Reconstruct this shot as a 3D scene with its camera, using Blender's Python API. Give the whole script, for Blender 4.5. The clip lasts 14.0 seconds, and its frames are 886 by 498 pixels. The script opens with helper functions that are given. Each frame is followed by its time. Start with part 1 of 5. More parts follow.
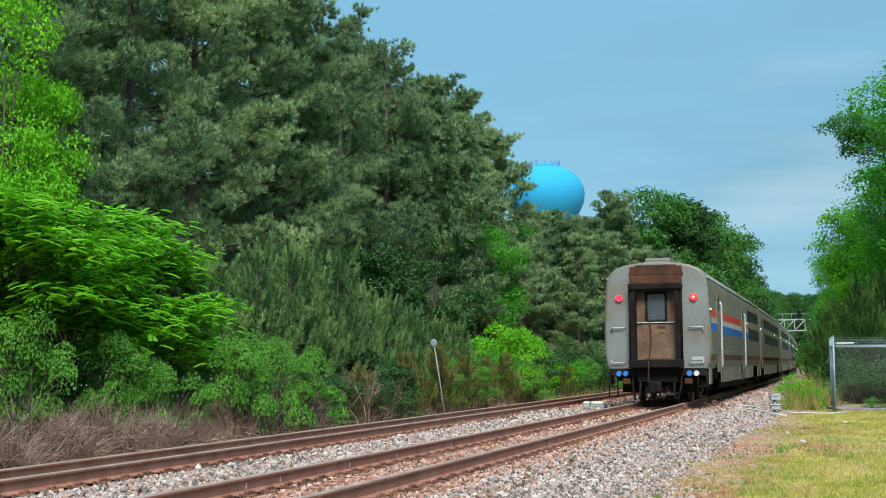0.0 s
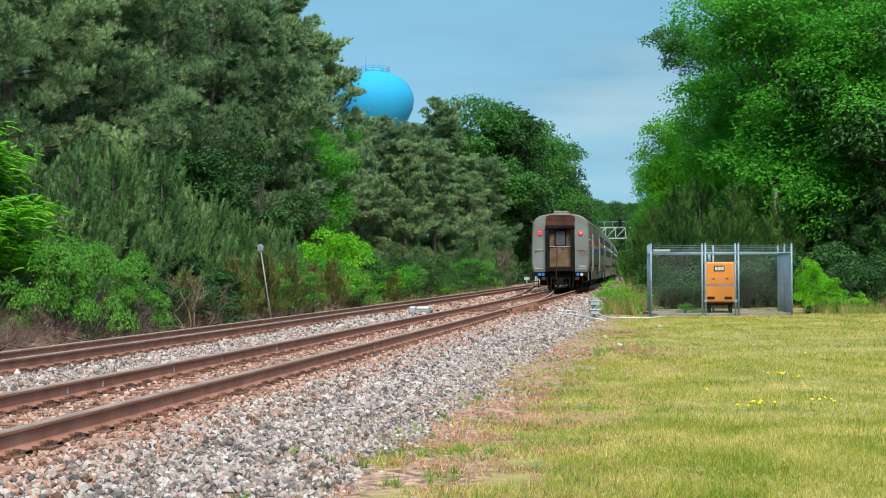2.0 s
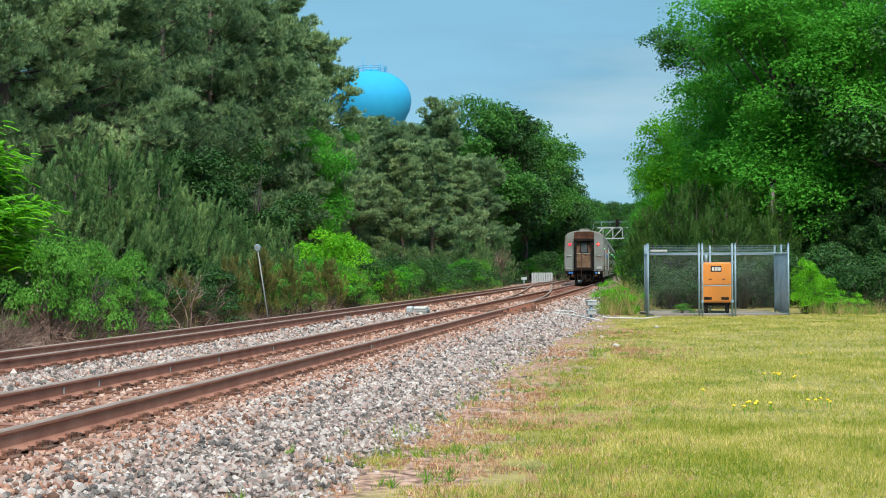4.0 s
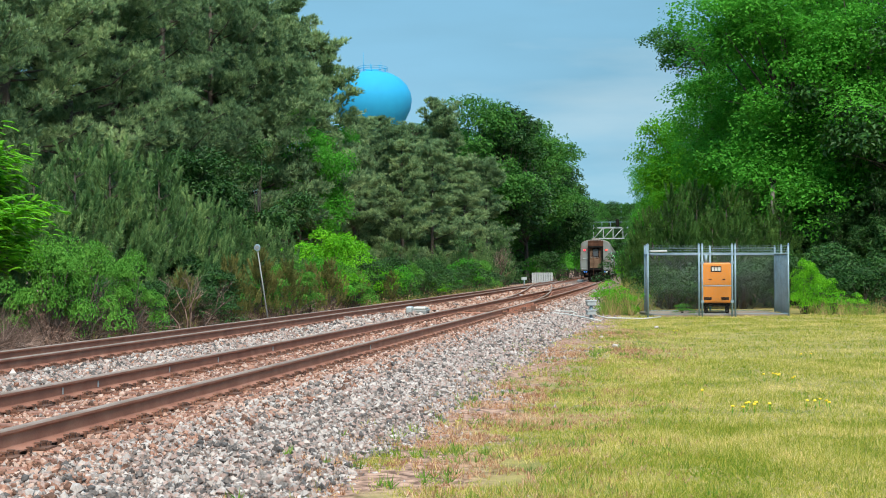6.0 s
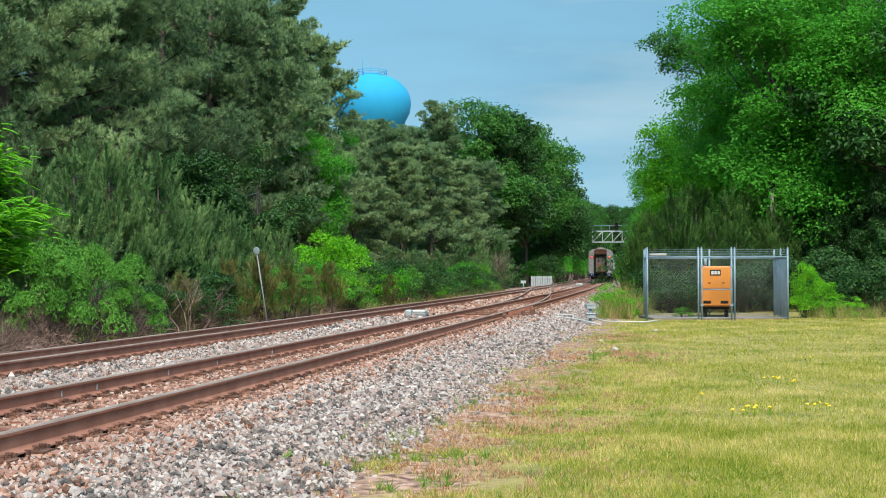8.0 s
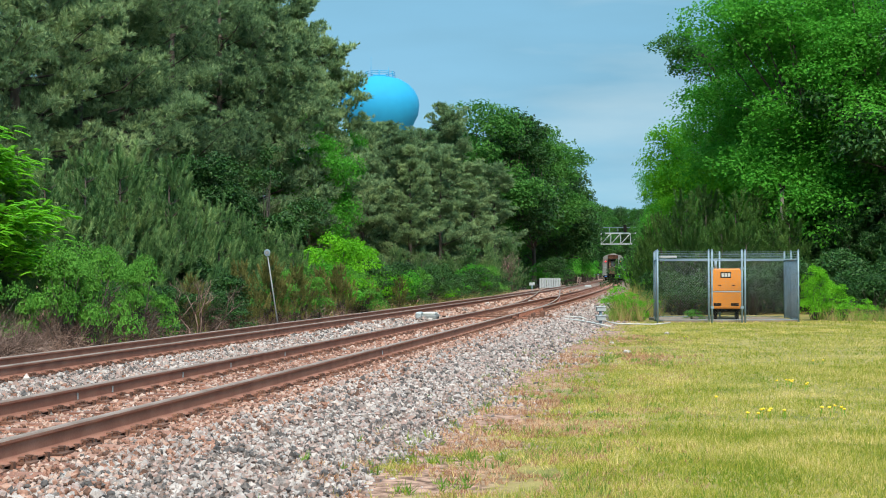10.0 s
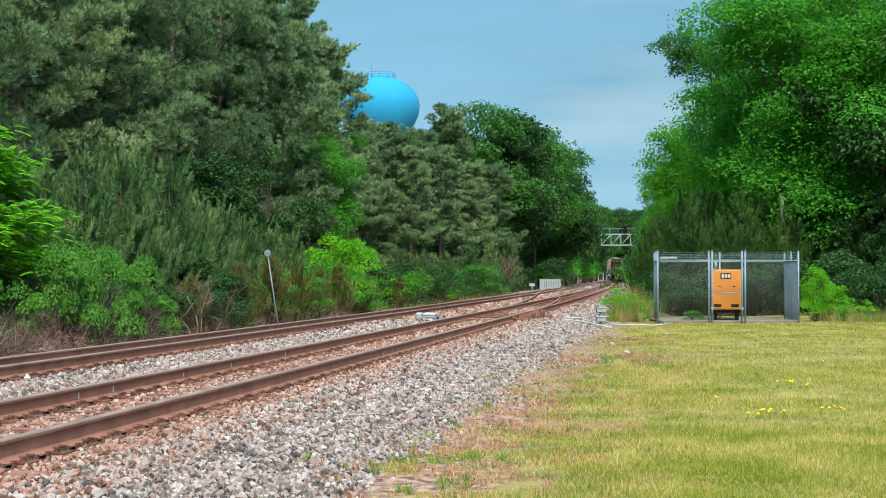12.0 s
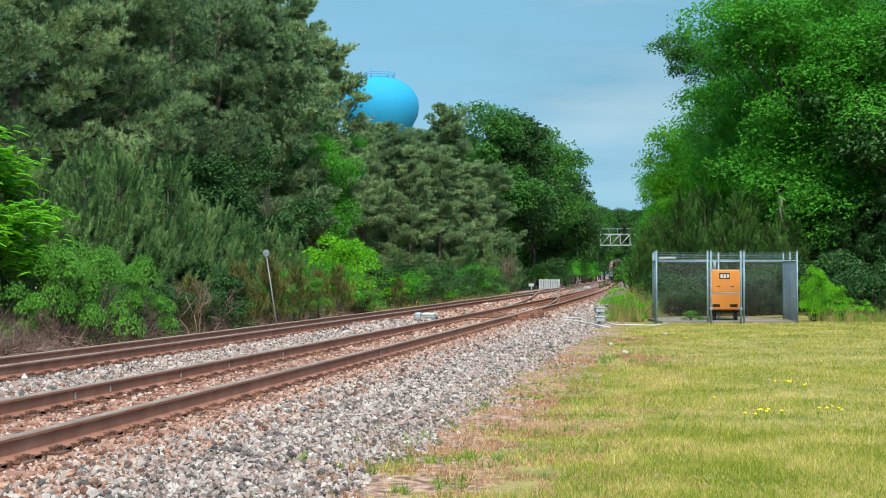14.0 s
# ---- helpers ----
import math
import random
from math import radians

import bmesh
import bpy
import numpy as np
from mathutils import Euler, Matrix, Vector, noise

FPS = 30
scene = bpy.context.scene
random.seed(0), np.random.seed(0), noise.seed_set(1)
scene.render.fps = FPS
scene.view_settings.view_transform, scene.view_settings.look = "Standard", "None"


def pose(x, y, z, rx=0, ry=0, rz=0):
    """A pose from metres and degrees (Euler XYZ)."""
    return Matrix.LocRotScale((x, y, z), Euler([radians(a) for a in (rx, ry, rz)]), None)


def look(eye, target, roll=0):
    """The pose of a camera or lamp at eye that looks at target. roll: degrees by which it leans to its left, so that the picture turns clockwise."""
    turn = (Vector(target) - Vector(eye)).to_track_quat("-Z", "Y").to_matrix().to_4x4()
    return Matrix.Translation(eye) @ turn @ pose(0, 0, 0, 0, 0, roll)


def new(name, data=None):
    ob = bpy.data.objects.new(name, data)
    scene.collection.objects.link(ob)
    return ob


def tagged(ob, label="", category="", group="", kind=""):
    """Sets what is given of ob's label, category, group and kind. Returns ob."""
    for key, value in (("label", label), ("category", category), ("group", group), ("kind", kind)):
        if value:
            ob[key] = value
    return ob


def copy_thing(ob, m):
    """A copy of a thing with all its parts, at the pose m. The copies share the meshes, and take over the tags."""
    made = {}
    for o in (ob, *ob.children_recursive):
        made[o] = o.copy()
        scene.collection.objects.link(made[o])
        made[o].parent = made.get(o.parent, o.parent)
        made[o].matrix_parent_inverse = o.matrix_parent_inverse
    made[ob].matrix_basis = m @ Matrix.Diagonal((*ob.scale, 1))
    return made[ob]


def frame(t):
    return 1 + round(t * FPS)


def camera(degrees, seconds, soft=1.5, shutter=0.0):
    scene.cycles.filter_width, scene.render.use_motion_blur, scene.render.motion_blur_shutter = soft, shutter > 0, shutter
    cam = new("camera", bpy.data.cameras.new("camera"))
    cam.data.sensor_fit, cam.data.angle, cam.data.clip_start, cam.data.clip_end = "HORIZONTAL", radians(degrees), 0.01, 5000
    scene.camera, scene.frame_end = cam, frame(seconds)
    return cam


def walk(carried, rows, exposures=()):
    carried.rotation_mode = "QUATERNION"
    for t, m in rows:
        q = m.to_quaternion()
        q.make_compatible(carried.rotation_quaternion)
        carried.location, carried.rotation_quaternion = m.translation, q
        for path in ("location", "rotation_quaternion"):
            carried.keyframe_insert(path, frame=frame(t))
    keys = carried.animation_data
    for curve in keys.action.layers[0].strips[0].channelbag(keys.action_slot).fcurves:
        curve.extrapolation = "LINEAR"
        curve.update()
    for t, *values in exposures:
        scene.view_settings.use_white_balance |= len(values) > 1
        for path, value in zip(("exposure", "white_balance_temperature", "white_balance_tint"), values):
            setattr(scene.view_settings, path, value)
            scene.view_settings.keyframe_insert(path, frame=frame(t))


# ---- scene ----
cam = camera(36.2, 14.0, soft=1.0)
PATH = [
    (0, 0.034, 0.089, 1.597, 7.051, 4.879, -0.455),
    (0.5, 0.064, 0.051, 1.584, 3.334, 2.994, -0.211),
    (1, 0.048, 0.035, 1.587, 1.164, 1.778, -0.214),
    (1.5, 0.048, 0.031, 1.585, 0.255, 1.117, -0.222),
    (2, 0.055, 0.015, 1.589, -0.186, 0.861, -0.235),
    (2.5, 0.052, 0.008, 1.594, -0.251, 0.863, -0.213),
    (3, 0.054, 0.004, 1.590, -0.279, 0.858, -0.200),
    (5.5, 0.078, 0.009, 1.598, -0.290, 0.860, -0.150),
    (6, 0.079, 0.010, 1.599, -0.284, 0.855, -0.146),
    (6.5, 0.083, 0.017, 1.601, -0.296, 0.861, -0.125),
    (7, 0.081, 0.009, 1.600, -0.313, 0.893, -0.150),
    (7.5, 0.078, 0.008, 1.600, -0.320, 1.010, -0.098),
    (8, 0.074, 0.032, 1.595, -0.320, 0.998, -0.092),
    (10.5, -0.015, 0.007, 1.607, 0.048, 1.099, -0.043),
    (11, -0.016, 0.004, 1.602, 0.006, 1.116, -0.040),
    (11.5, -0.001, -0.009, 1.605, 0.014, 1.125, -0.008),
    (12, -0.009, -0.008, 1.598, 0.017, 1.115, 0.015),
    (12.5, -0.005, -0.003, 1.599, -0.013, 1.108, 0.004),
    (13, 0.002, 0.013, 1.601, -0.010, 1.130, -0.009),
    (13.5, 0.015, 0.002, 1.598, -0.008, 1.144, 0.009),
    (14, 0.015, 0.003, 1.597, -0.007, 1.116, 0.029),
]


def aim(x, y, z, yaw, pitch, roll):
    return pose(x, y, z, 90 + pitch, 0, yaw) @ pose(0, 0, 0, 0, 0, roll)


walk(cam, [(t, aim(*row)) for t, *row in PATH], [(0, 0.35), (14, 0.35)])

# ---- light ----
world = bpy.data.worlds.new("sky")
scene.world = world
world.use_nodes = True
SUN_UP, SUN_TURN = radians(49), radians(171)


def sky_nodes():
    """A hazy overcast: a clear sky behind a blue-grey veil that brightens overhead, with paler cloud bands."""
    tree = world.node_tree
    n, link = tree.nodes, tree.links
    n.clear()
    sky = n.new("ShaderNodeTexSky")
    sky.sky_type, sky.sun_disc = "NISHITA", False
    sky.sun_elevation, sky.sun_rotation = SUN_UP, SUN_TURN
    sky.air_density, sky.dust_density, sky.ozone_density = 1.0, 0.6, 1.6
    where = n.new("ShaderNodeTexCoord")

    def mix(first, second, amount):
        m = n.new("ShaderNodeMix")
        m.data_type = "RGBA"
        for socket, value in (("A", first), ("B", second), ("Factor", amount)):
            if isinstance(value, bpy.types.NodeSocket):
                link.new(value, m.inputs[socket])
            else:
                m.inputs[socket].default_value = value
        return m.outputs["Result"]

    def clouds(scale, place, lo, hi, most):
        flat = n.new("ShaderNodeMapping")
        flat.inputs["Scale"].default_value, flat.inputs["Location"].default_value = scale, place
        cloud = n.new("ShaderNodeTexNoise")
        cloud.inputs["Scale"].default_value, cloud.inputs["Detail"].default_value = 1.6, 6
        cloud.inputs["Roughness"].default_value = 0.5
        span = n.new("ShaderNodeMapRange")
        span.inputs["From Min"].default_value, span.inputs["From Max"].default_value = lo, hi
        span.inputs["To Max"].default_value = most
        link.new(where.outputs["Generated"], flat.inputs["Vector"])
        link.new(flat.outputs["Vector"], cloud.inputs["Vector"])
        link.new(cloud.outputs["Fac"], span.inputs["Value"])
        return span.outputs["Result"]

    veil = mix(sky.outputs["Color"], VEIL, 0.8)
    veil = mix(veil, GREY, clouds((1.5, 1.5, 7.0), (0.3, 0.1, 0.9), 0.42, 0.62, 0.75))
    veil = mix(veil, CLOUD, clouds((1.4, 1.4, 8.0), (0.35, 0.2, 0.98), 0.52, 0.74, 0.7))
    apart = n.new("ShaderNodeSeparateXYZ")
    link.new(where.outputs["Generated"], apart.inputs[0])
    rise = n.new("ShaderNodeMapRange")
    rise.inputs["From Min"].default_value, rise.inputs["From Max"].default_value = 0.25, 1.0
    rise.inputs["To Min"].default_value, rise.inputs["To Max"].default_value = 1.0, OVERHEAD
    link.new(apart.outputs["Z"], rise.inputs["Value"])
    strength = n.new("ShaderNodeMath")
    strength.operation = "MULTIPLY"
    strength.inputs[1].default_value = SKY
    link.new(rise.outputs["Result"], strength.inputs[0])
    back = n.new("ShaderNodeBackground")
    out = n.new("ShaderNodeOutputWorld")
    link.new(strength.outputs[0], back.inputs["Strength"])
    link.new(veil, back.inputs["Color"])
    link.new(back.outputs["Background"], out.inputs["Surface"])


VEIL, GREY, CLOUD = (1.75, 4.2, 5.9, 1), (1.75, 3.6, 4.9, 1), (4.6, 5.9, 6.4, 1)
SKY, OVERHEAD = 0.102, 2.5
sky_nodes()
sun = new("sun", bpy.data.lights.new("sun", "SUN"))
sun.data.energy, sun.data.angle, sun.data.color = 4.8, radians(25), (1.0, 0.915, 0.77)
sun.matrix_world = look((12, -76, 88), (0, 0, 0))


# ---- materials ----
def surface(name, colors, scale=6.0, rough=0.8, metal=0.0, bump=0.2, island=0.0, objects=0.0, grain=40.0, through_light=0.0, coat=0.0):
    """Colours mixed by coarse and fine noise; island and objects: how far separate pieces differ in brightness."""
    m = bpy.data.materials.new(name)
    m.use_nodes = True
    n, link = m.node_tree.nodes, m.node_tree.links
    bsdf = n["Principled BSDF"]
    bsdf.inputs["Roughness"].default_value, bsdf.inputs["Metallic"].default_value = rough, metal
    bsdf.inputs["Coat Weight"].default_value = coat
    where = n.new("ShaderNodeTexCoord")
    big = n.new("ShaderNodeTexNoise")
    big.inputs["Scale"].default_value, big.inputs["Detail"].default_value = scale, 5
    fine = n.new("ShaderNodeTexNoise")
    fine.inputs["Scale"].default_value, fine.inputs["Detail"].default_value = grain, 4
    link.new(where.outputs["Object"], big.inputs["Vector"])
    link.new(where.outputs["Object"], fine.inputs["Vector"])
    total = n.new("ShaderNodeMath")
    total.operation = "MULTIPLY_ADD"
    total.inputs[1].default_value = 0.35
    link.new(fine.outputs["Fac"], total.inputs[0])
    link.new(big.outputs["Fac"], total.inputs[2])
    spread = total.outputs[0]
    if island or objects:
        geo, info = n.new("ShaderNodeNewGeometry"), n.new("ShaderNodeObjectInfo")
        for source, amount in ((geo.outputs["Random Per Island"], island), (info.outputs["Random"], objects)):
            add = n.new("ShaderNodeMath")
            add.operation = "MULTIPLY_ADD"
            add.inputs[1].default_value = amount
            link.new(source, add.inputs[0])
            off = n.new("ShaderNodeMath")
            off.operation = "SUBTRACT"
            off.inputs[1].default_value = amount / 2
            link.new(spread, off.inputs[0])
            link.new(off.outputs[0], add.inputs[2])
            spread = add.outputs[0]
    ramp = n.new("ShaderNodeValToRGB")
    els = ramp.color_ramp.elements
    while len(els) < len(colors):
        els.new(0.5)
    for i, c in enumerate(colors):
        els[i].position = 0.38 + 0.6 * i / max(1, len(colors) - 1)
        els[i].color = (*c, 1)
    link.new(spread, ramp.inputs["Fac"])
    link.new(ramp.outputs["Color"], bsdf.inputs["Base Color"])
    if bump:
        b = n.new("ShaderNodeBump")
        b.inputs["Strength"].default_value, b.inputs["Distance"].default_value = bump, 0.02
        link.new(fine.outputs["Fac"], b.inputs["Height"])
        link.new(b.outputs["Normal"], bsdf.inputs["Normal"])
    if through_light:
        bsdf.inputs["Specular IOR Level"].default_value = 0.25
        trans = n.new("ShaderNodeBsdfTranslucent")
        link.new(ramp.outputs["Color"], trans.inputs["Color"])
        both = n.new("ShaderNodeMixShader")
        both.inputs["Fac"].default_value = through_light
        link.new(bsdf.outputs[0], both.inputs[1])
        link.new(trans.outputs[0], both.inputs[2])
        link.new(both.outputs[0], n["Material Output"].inputs["Surface"])
    return m


def glow(name, color, strength):
    m = bpy.data.materials.new(name)
    m.use_nodes = True
    b = m.node_tree.nodes["Principled BSDF"]
    b.inputs["Base Color"].default_value = (*color, 1)
    b.inputs["Emission Color"].default_value, b.inputs["Emission Strength"].default_value = (*color, 1), strength
    return m


LEAF = surface("leaf_green", [(0.03, 0.155, 0.012), (0.075, 0.325, 0.026), (0.15, 0.48, 0.05)], 1.0, 0.7, 0, 0, 0.12, 0.15, 2.5, 0.5)
LEAF_LIGHT = surface("leaf_light", [(0.06, 0.23, 0.006), (0.125, 0.41, 0.012), (0.23, 0.55, 0.025)], 1.0, 0.65, 0, 0, 0.14, 0.1, 2.5, 0.42)
# dark leaf green whose depth also carries the shade inside the woods
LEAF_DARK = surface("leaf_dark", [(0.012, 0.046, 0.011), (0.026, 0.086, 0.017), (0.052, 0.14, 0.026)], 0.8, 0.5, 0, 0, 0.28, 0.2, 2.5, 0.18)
LEAF_GREY = surface("shrub_green", [(0.042, 0.15, 0.016), (0.09, 0.27, 0.032), (0.17, 0.41, 0.065)], 1.3, 0.65, 0, 0, 0.14, 0.2, 3, 0.35)
NEEDLE = surface("pine_needles", [(0.058, 0.122, 0.058), (0.165, 0.27, 0.12), (0.36, 0.48, 0.22)], 0.7, 0.55, 0, 0, 0.3, 0.22, 2.2, 0.32)
NEEDLE_YOUNG = surface("young_needles", [(0.032, 0.098, 0.03), (0.11, 0.225, 0.075), (0.31, 0.45, 0.17)], 1.6, 0.55, 0, 0, 0.3, 0.2, 3, 0.32)
LEAF_MID = surface("leaf_deep_green", [(0.022, 0.095, 0.016), (0.055, 0.185, 0.03), (0.11, 0.28, 0.048)], 0.8, 0.65, 0, 0, 0.14, 0.2, 2.5, 0.42)
# young-pine needles darkened: the canopy's shade is put into this colour
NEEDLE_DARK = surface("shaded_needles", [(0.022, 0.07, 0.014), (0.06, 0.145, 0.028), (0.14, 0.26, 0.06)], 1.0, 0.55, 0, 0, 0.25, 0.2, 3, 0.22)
NEEDLE_BROWN = surface("browning_needles", [(0.06, 0.085, 0.02), (0.16, 0.175, 0.05), (0.33, 0.29, 0.1)], 1.3, 0.65, 0, 0, 0.3, 0.2, 3, 0.3)
STRAW = surface("tall_straw_grass", [(0.2, 0.15, 0.06), (0.36, 0.28, 0.11), (0.5, 0.38, 0.17)], 0.6, 0.8, 0, 0, 0.6, 0.1, 2, 0.3)
BARK = surface("bark", [(0.03, 0.025, 0.02), (0.065, 0.052, 0.043), (0.115, 0.092, 0.075)], 4, 0.9, 0, 0.8, 0, 0.2, 30)
TWIG = surface("dry_twigs", [(0.045, 0.027, 0.02), (0.13, 0.085, 0.067), (0.34, 0.235, 0.2)], 0.9, 0.9, 0, 0, 0.6, 0.2, 6)
GRASS = surface("lawn_grass", [(0.14, 0.24, 0.016), (0.42, 0.4, 0.055), (0.82, 0.64, 0.29)], 0.7, 0.7, 0, 0, 0.5, 0, 2, 0.45)
WEED = surface("tall_weeds", [(0.09, 0.21, 0.02), (0.2, 0.3, 0.045), (0.38, 0.34, 0.12)], 0.5, 0.7, 0, 0, 0.6, 0.1, 2, 0.3)
DRY = surface("dry_grass", [(0.28, 0.13, 0.07), (0.46, 0.25, 0.15), (0.62, 0.43, 0.27)], 0.8, 0.8, 0, 0, 0.6, 0, 3, 0.2)
PETAL = surface("yellow_petals", [(0.75, 0.5, 0.01), (0.85, 0.62, 0.02)], 5, 0.6, 0, 0)
STONE = surface("ballast_stone", [(0.08, 0.07, 0.068), (0.21, 0.175, 0.16), (0.33, 0.215, 0.185), (0.29, 0.258, 0.245), (0.44, 0.38, 0.355)], 9, 0.9, 0, 0.3, 0.75, 0, 60)
STONE_RUST = surface("rust_stained_stone", [(0.09, 0.045, 0.03), (0.26, 0.125, 0.085), (0.36, 0.2, 0.145), (0.44, 0.32, 0.27)], 9, 0.9, 0, 0.3, 0.75, 0, 60)
BED = surface("ballast_fines", [(0.06, 0.038, 0.03), (0.19, 0.125, 0.1), (0.33, 0.24, 0.2)], 14, 0.95, 0, 0.9, 0, 0, 45)
RUST = surface("rail_rust", [(0.2, 0.075, 0.046), (0.29, 0.122, 0.08), (0.37, 0.18, 0.125)], 3, 0.75, 0.1, 0.25, 0, 0, 60)
RAIL_TOP = surface("rail_running_face", [(0.2, 0.13, 0.1), (0.3, 0.21, 0.17), (0.38, 0.28, 0.24)], 2, 0.55, 0.2, 0.05, 0, 0, 50)
TIE = surface("weathered_tie", [(0.14, 0.055, 0.036), (0.27, 0.12, 0.082), (0.38, 0.22, 0.165)], 5, 0.95, 0, 0.6, 0, 0.35, 30)
PLATE = surface("rusty_plate", [(0.07, 0.034, 0.024), (0.14, 0.066, 0.044), (0.24, 0.12, 0.08)], 8, 0.85, 0.1, 0.4, 0, 0.4, 60)
STEEL = surface("galvanised_steel", [(0.13, 0.195, 0.24), (0.185, 0.265, 0.325), (0.26, 0.35, 0.41)], 5, 0.55, 0.2, 0.05, 0, 0.1, 40)
ALU = surface("painted_aluminium", [(0.24, 0.27, 0.29), (0.33, 0.37, 0.39), (0.44, 0.48, 0.5)], 5, 0.45, 0.2, 0.05, 0, 0.1, 40)
DULL = surface("weathered_steel", [(0.14, 0.15, 0.15), (0.24, 0.25, 0.25)], 5, 0.6, 0.3, 0.05, 0, 0.1, 40)
WHITE = surface("white_paint", [(0.4, 0.4, 0.38), (0.56, 0.56, 0.54)], 4, 0.6, 0, 0.1)
BLACK = surface("dark_grime", [(0.003, 0.003, 0.003), (0.008, 0.0075, 0.007), (0.022, 0.017, 0.014)], 4, 0.8, 0, 0.2)
ORANGE = surface("orange_enamel", [(0.55, 0.19, 0.025), (0.64, 0.23, 0.032)], 2, 0.4, 0, 0.02, 0, 0, 12)
TANK = surface("tank_blue", [(0.008, 0.26, 0.5), (0.01, 0.31, 0.56)], 0.1, 0.85, 0, 0.0, 0, 0, 0.8)
CAR_GREY = surface("car_end_grey", [(0.1, 0.042, 0.022), (0.15, 0.125, 0.105), (0.158, 0.18, 0.176), (0.178, 0.203, 0.2), (0.205, 0.232, 0.23)], 0.8, 0.55, 0.25, 0.05, 0, 0, 12)
CAR_SIDE = surface("stainless_side", [(0.115, 0.105, 0.085), (0.175, 0.16, 0.13), (0.24, 0.222, 0.19)], 1.2, 0.5, 0.25, 0.05, 0, 0, 15)
CAR_ROOF = surface("roof_grey", [(0.1, 0.085, 0.07), (0.2, 0.185, 0.165)], 1.0, 0.6, 0.2, 0.05, 0, 0, 15)
CAR_RUST = surface("rusty_panel", [(0.028, 0.016, 0.012), (0.06, 0.028, 0.018), (0.13, 0.062, 0.04)], 1.6, 0.8, 0, 0.2, 0, 0, 18)
CAR_DOOR = surface("dirty_tan_door", [(0.05, 0.03, 0.021), (0.12, 0.078, 0.053), (0.2, 0.142, 0.102)], 1.6, 0.7, 0, 0.1, 0, 0, 15)
END_GLASS = surface("grey_end_window", [(0.03, 0.036, 0.042), (0.07, 0.082, 0.094)], 1.5, 0.2, 0, 0)
GLASS = surface("dark_glass", [(0.015, 0.016, 0.018), (0.03, 0.034, 0.038)], 1, 0.5, 0, 0)
RED_BAND = surface("red_band", [(0.72, 0.11, 0.07), (0.82, 0.15, 0.09)], 2, 0.5, 0, 0)
WHITE_BAND = surface("white_band", [(0.55, 0.54, 0.5), (0.65, 0.64, 0.6)], 2, 0.5, 0, 0)
BLUE_BAND = surface("blue_band", [(0.05, 0.22, 0.58), (0.07, 0.28, 0.68)], 2, 0.5, 0, 0)
BLUE = surface("blue_plastic", [(0.02, 0.12, 0.5), (0.03, 0.2, 0.62)], 8, 0.4, 0, 0)
RED_LIGHT = glow("red_marker_glow", (1.0, 0.012, 0.03), 2.2)
CORE_LIGHT = glow("lamp_filament_glow", (1.0, 0.28, 0.08), 1.6)
GREEN_LIGHT = glow("green_indicator_glow", (0.1, 1.0, 0.25), 2.5)
CONCRETE = surface("concrete", [(0.17, 0.13, 0.1), (0.3, 0.23, 0.18)], 3, 0.9, 0, 0.3)
WOOD = surface("grey_pole_wood", [(0.1, 0.095, 0.085), (0.2, 0.185, 0.165)], 3, 0.9, 0, 0.4)


def ground_material():
    """Lawn soil and thatch that turns to reddish dirt and gravel along the ballast."""
    m = surface("ground_soil", [(0.1, 0.11, 0.02), (0.25, 0.2, 0.05), (0.42, 0.31, 0.12)], 1.6, 0.95, 0, 1.0, 0, 0, 25)
    n, link = m.node_tree.nodes, m.node_tree.links
    bsdf = n["Principled BSDF"]
    grass = bsdf.inputs["Base Color"].links[0].from_socket
    where = n.new("ShaderNodeTexCoord")
    dot = n.new("ShaderNodeVectorMath")
    dot.operation = "DOT_PRODUCT"
    dot.inputs[1].default_value = (-0.985, 0.168, 0)
    link.new(where.outputs["Object"], dot.inputs[0])
    patch = n.new("ShaderNodeTexNoise")
    patch.inputs["Scale"].default_value, patch.inputs["Detail"].default_value = 0.9, 6
    link.new(where.outputs["Object"], patch.inputs["Vector"])
    total = n.new("ShaderNodeMath")
    total.operation = "MULTIPLY_ADD"
    total.inputs[1].default_value = 3.0
    link.new(patch.outputs["Fac"], total.inputs[0])
    link.new(dot.outputs["Value"], total.inputs[2])
    edge = n.new("ShaderNodeMapRange")
    edge.inputs["From Min"].default_value, edge.inputs["From Max"].default_value = 2.6, 3.4
    link.new(total.outputs[0], edge.inputs["Value"])
    dirt = n.new("ShaderNodeValToRGB")
    dirt.color_ramp.elements[0].position, dirt.color_ramp.elements[1].position = 0.36, 0.64
    dirt.color_ramp.elements[0].color, dirt.color_ramp.elements[1].color = (0.1, 0.045, 0.026, 1), (0.48, 0.28, 0.2, 1)
    fine = n.new("ShaderNodeTexNoise")
    fine.inputs["Scale"].default_value, fine.inputs["Detail"].default_value = 9, 8
    link.new(where.outputs["Object"], fine.inputs["Vector"])
    link.new(fine.outputs["Fac"], dirt.inputs["Fac"])
    mix = n.new("ShaderNodeMix")
    mix.data_type = "RGBA"
    link.new(edge.outputs["Result"], mix.inputs["Factor"])
    link.new(grass, mix.inputs["A"])
    link.new(dirt.outputs["Color"], mix.inputs["B"])
    link.new(mix.outputs["Result"], bsdf.inputs["Base Color"])
    return m


SOIL = ground_material()
for dull in (BLACK, CAR_DOOR, CAR_RUST, GLASS):
    dull.node_tree.nodes["Principled BSDF"].inputs["Specular IOR Level"].default_value = 0.12


# ---- building helpers ----
def part(name, bm, material, parent=None, label=""):
    me = bpy.data.meshes.new(name)
    bm.to_mesh(me)
    bm.free()
    for m in material if isinstance(material, (list, tuple)) else [material]:
        me.materials.append(m)
    ob = new(name, me)
    ob.parent = parent
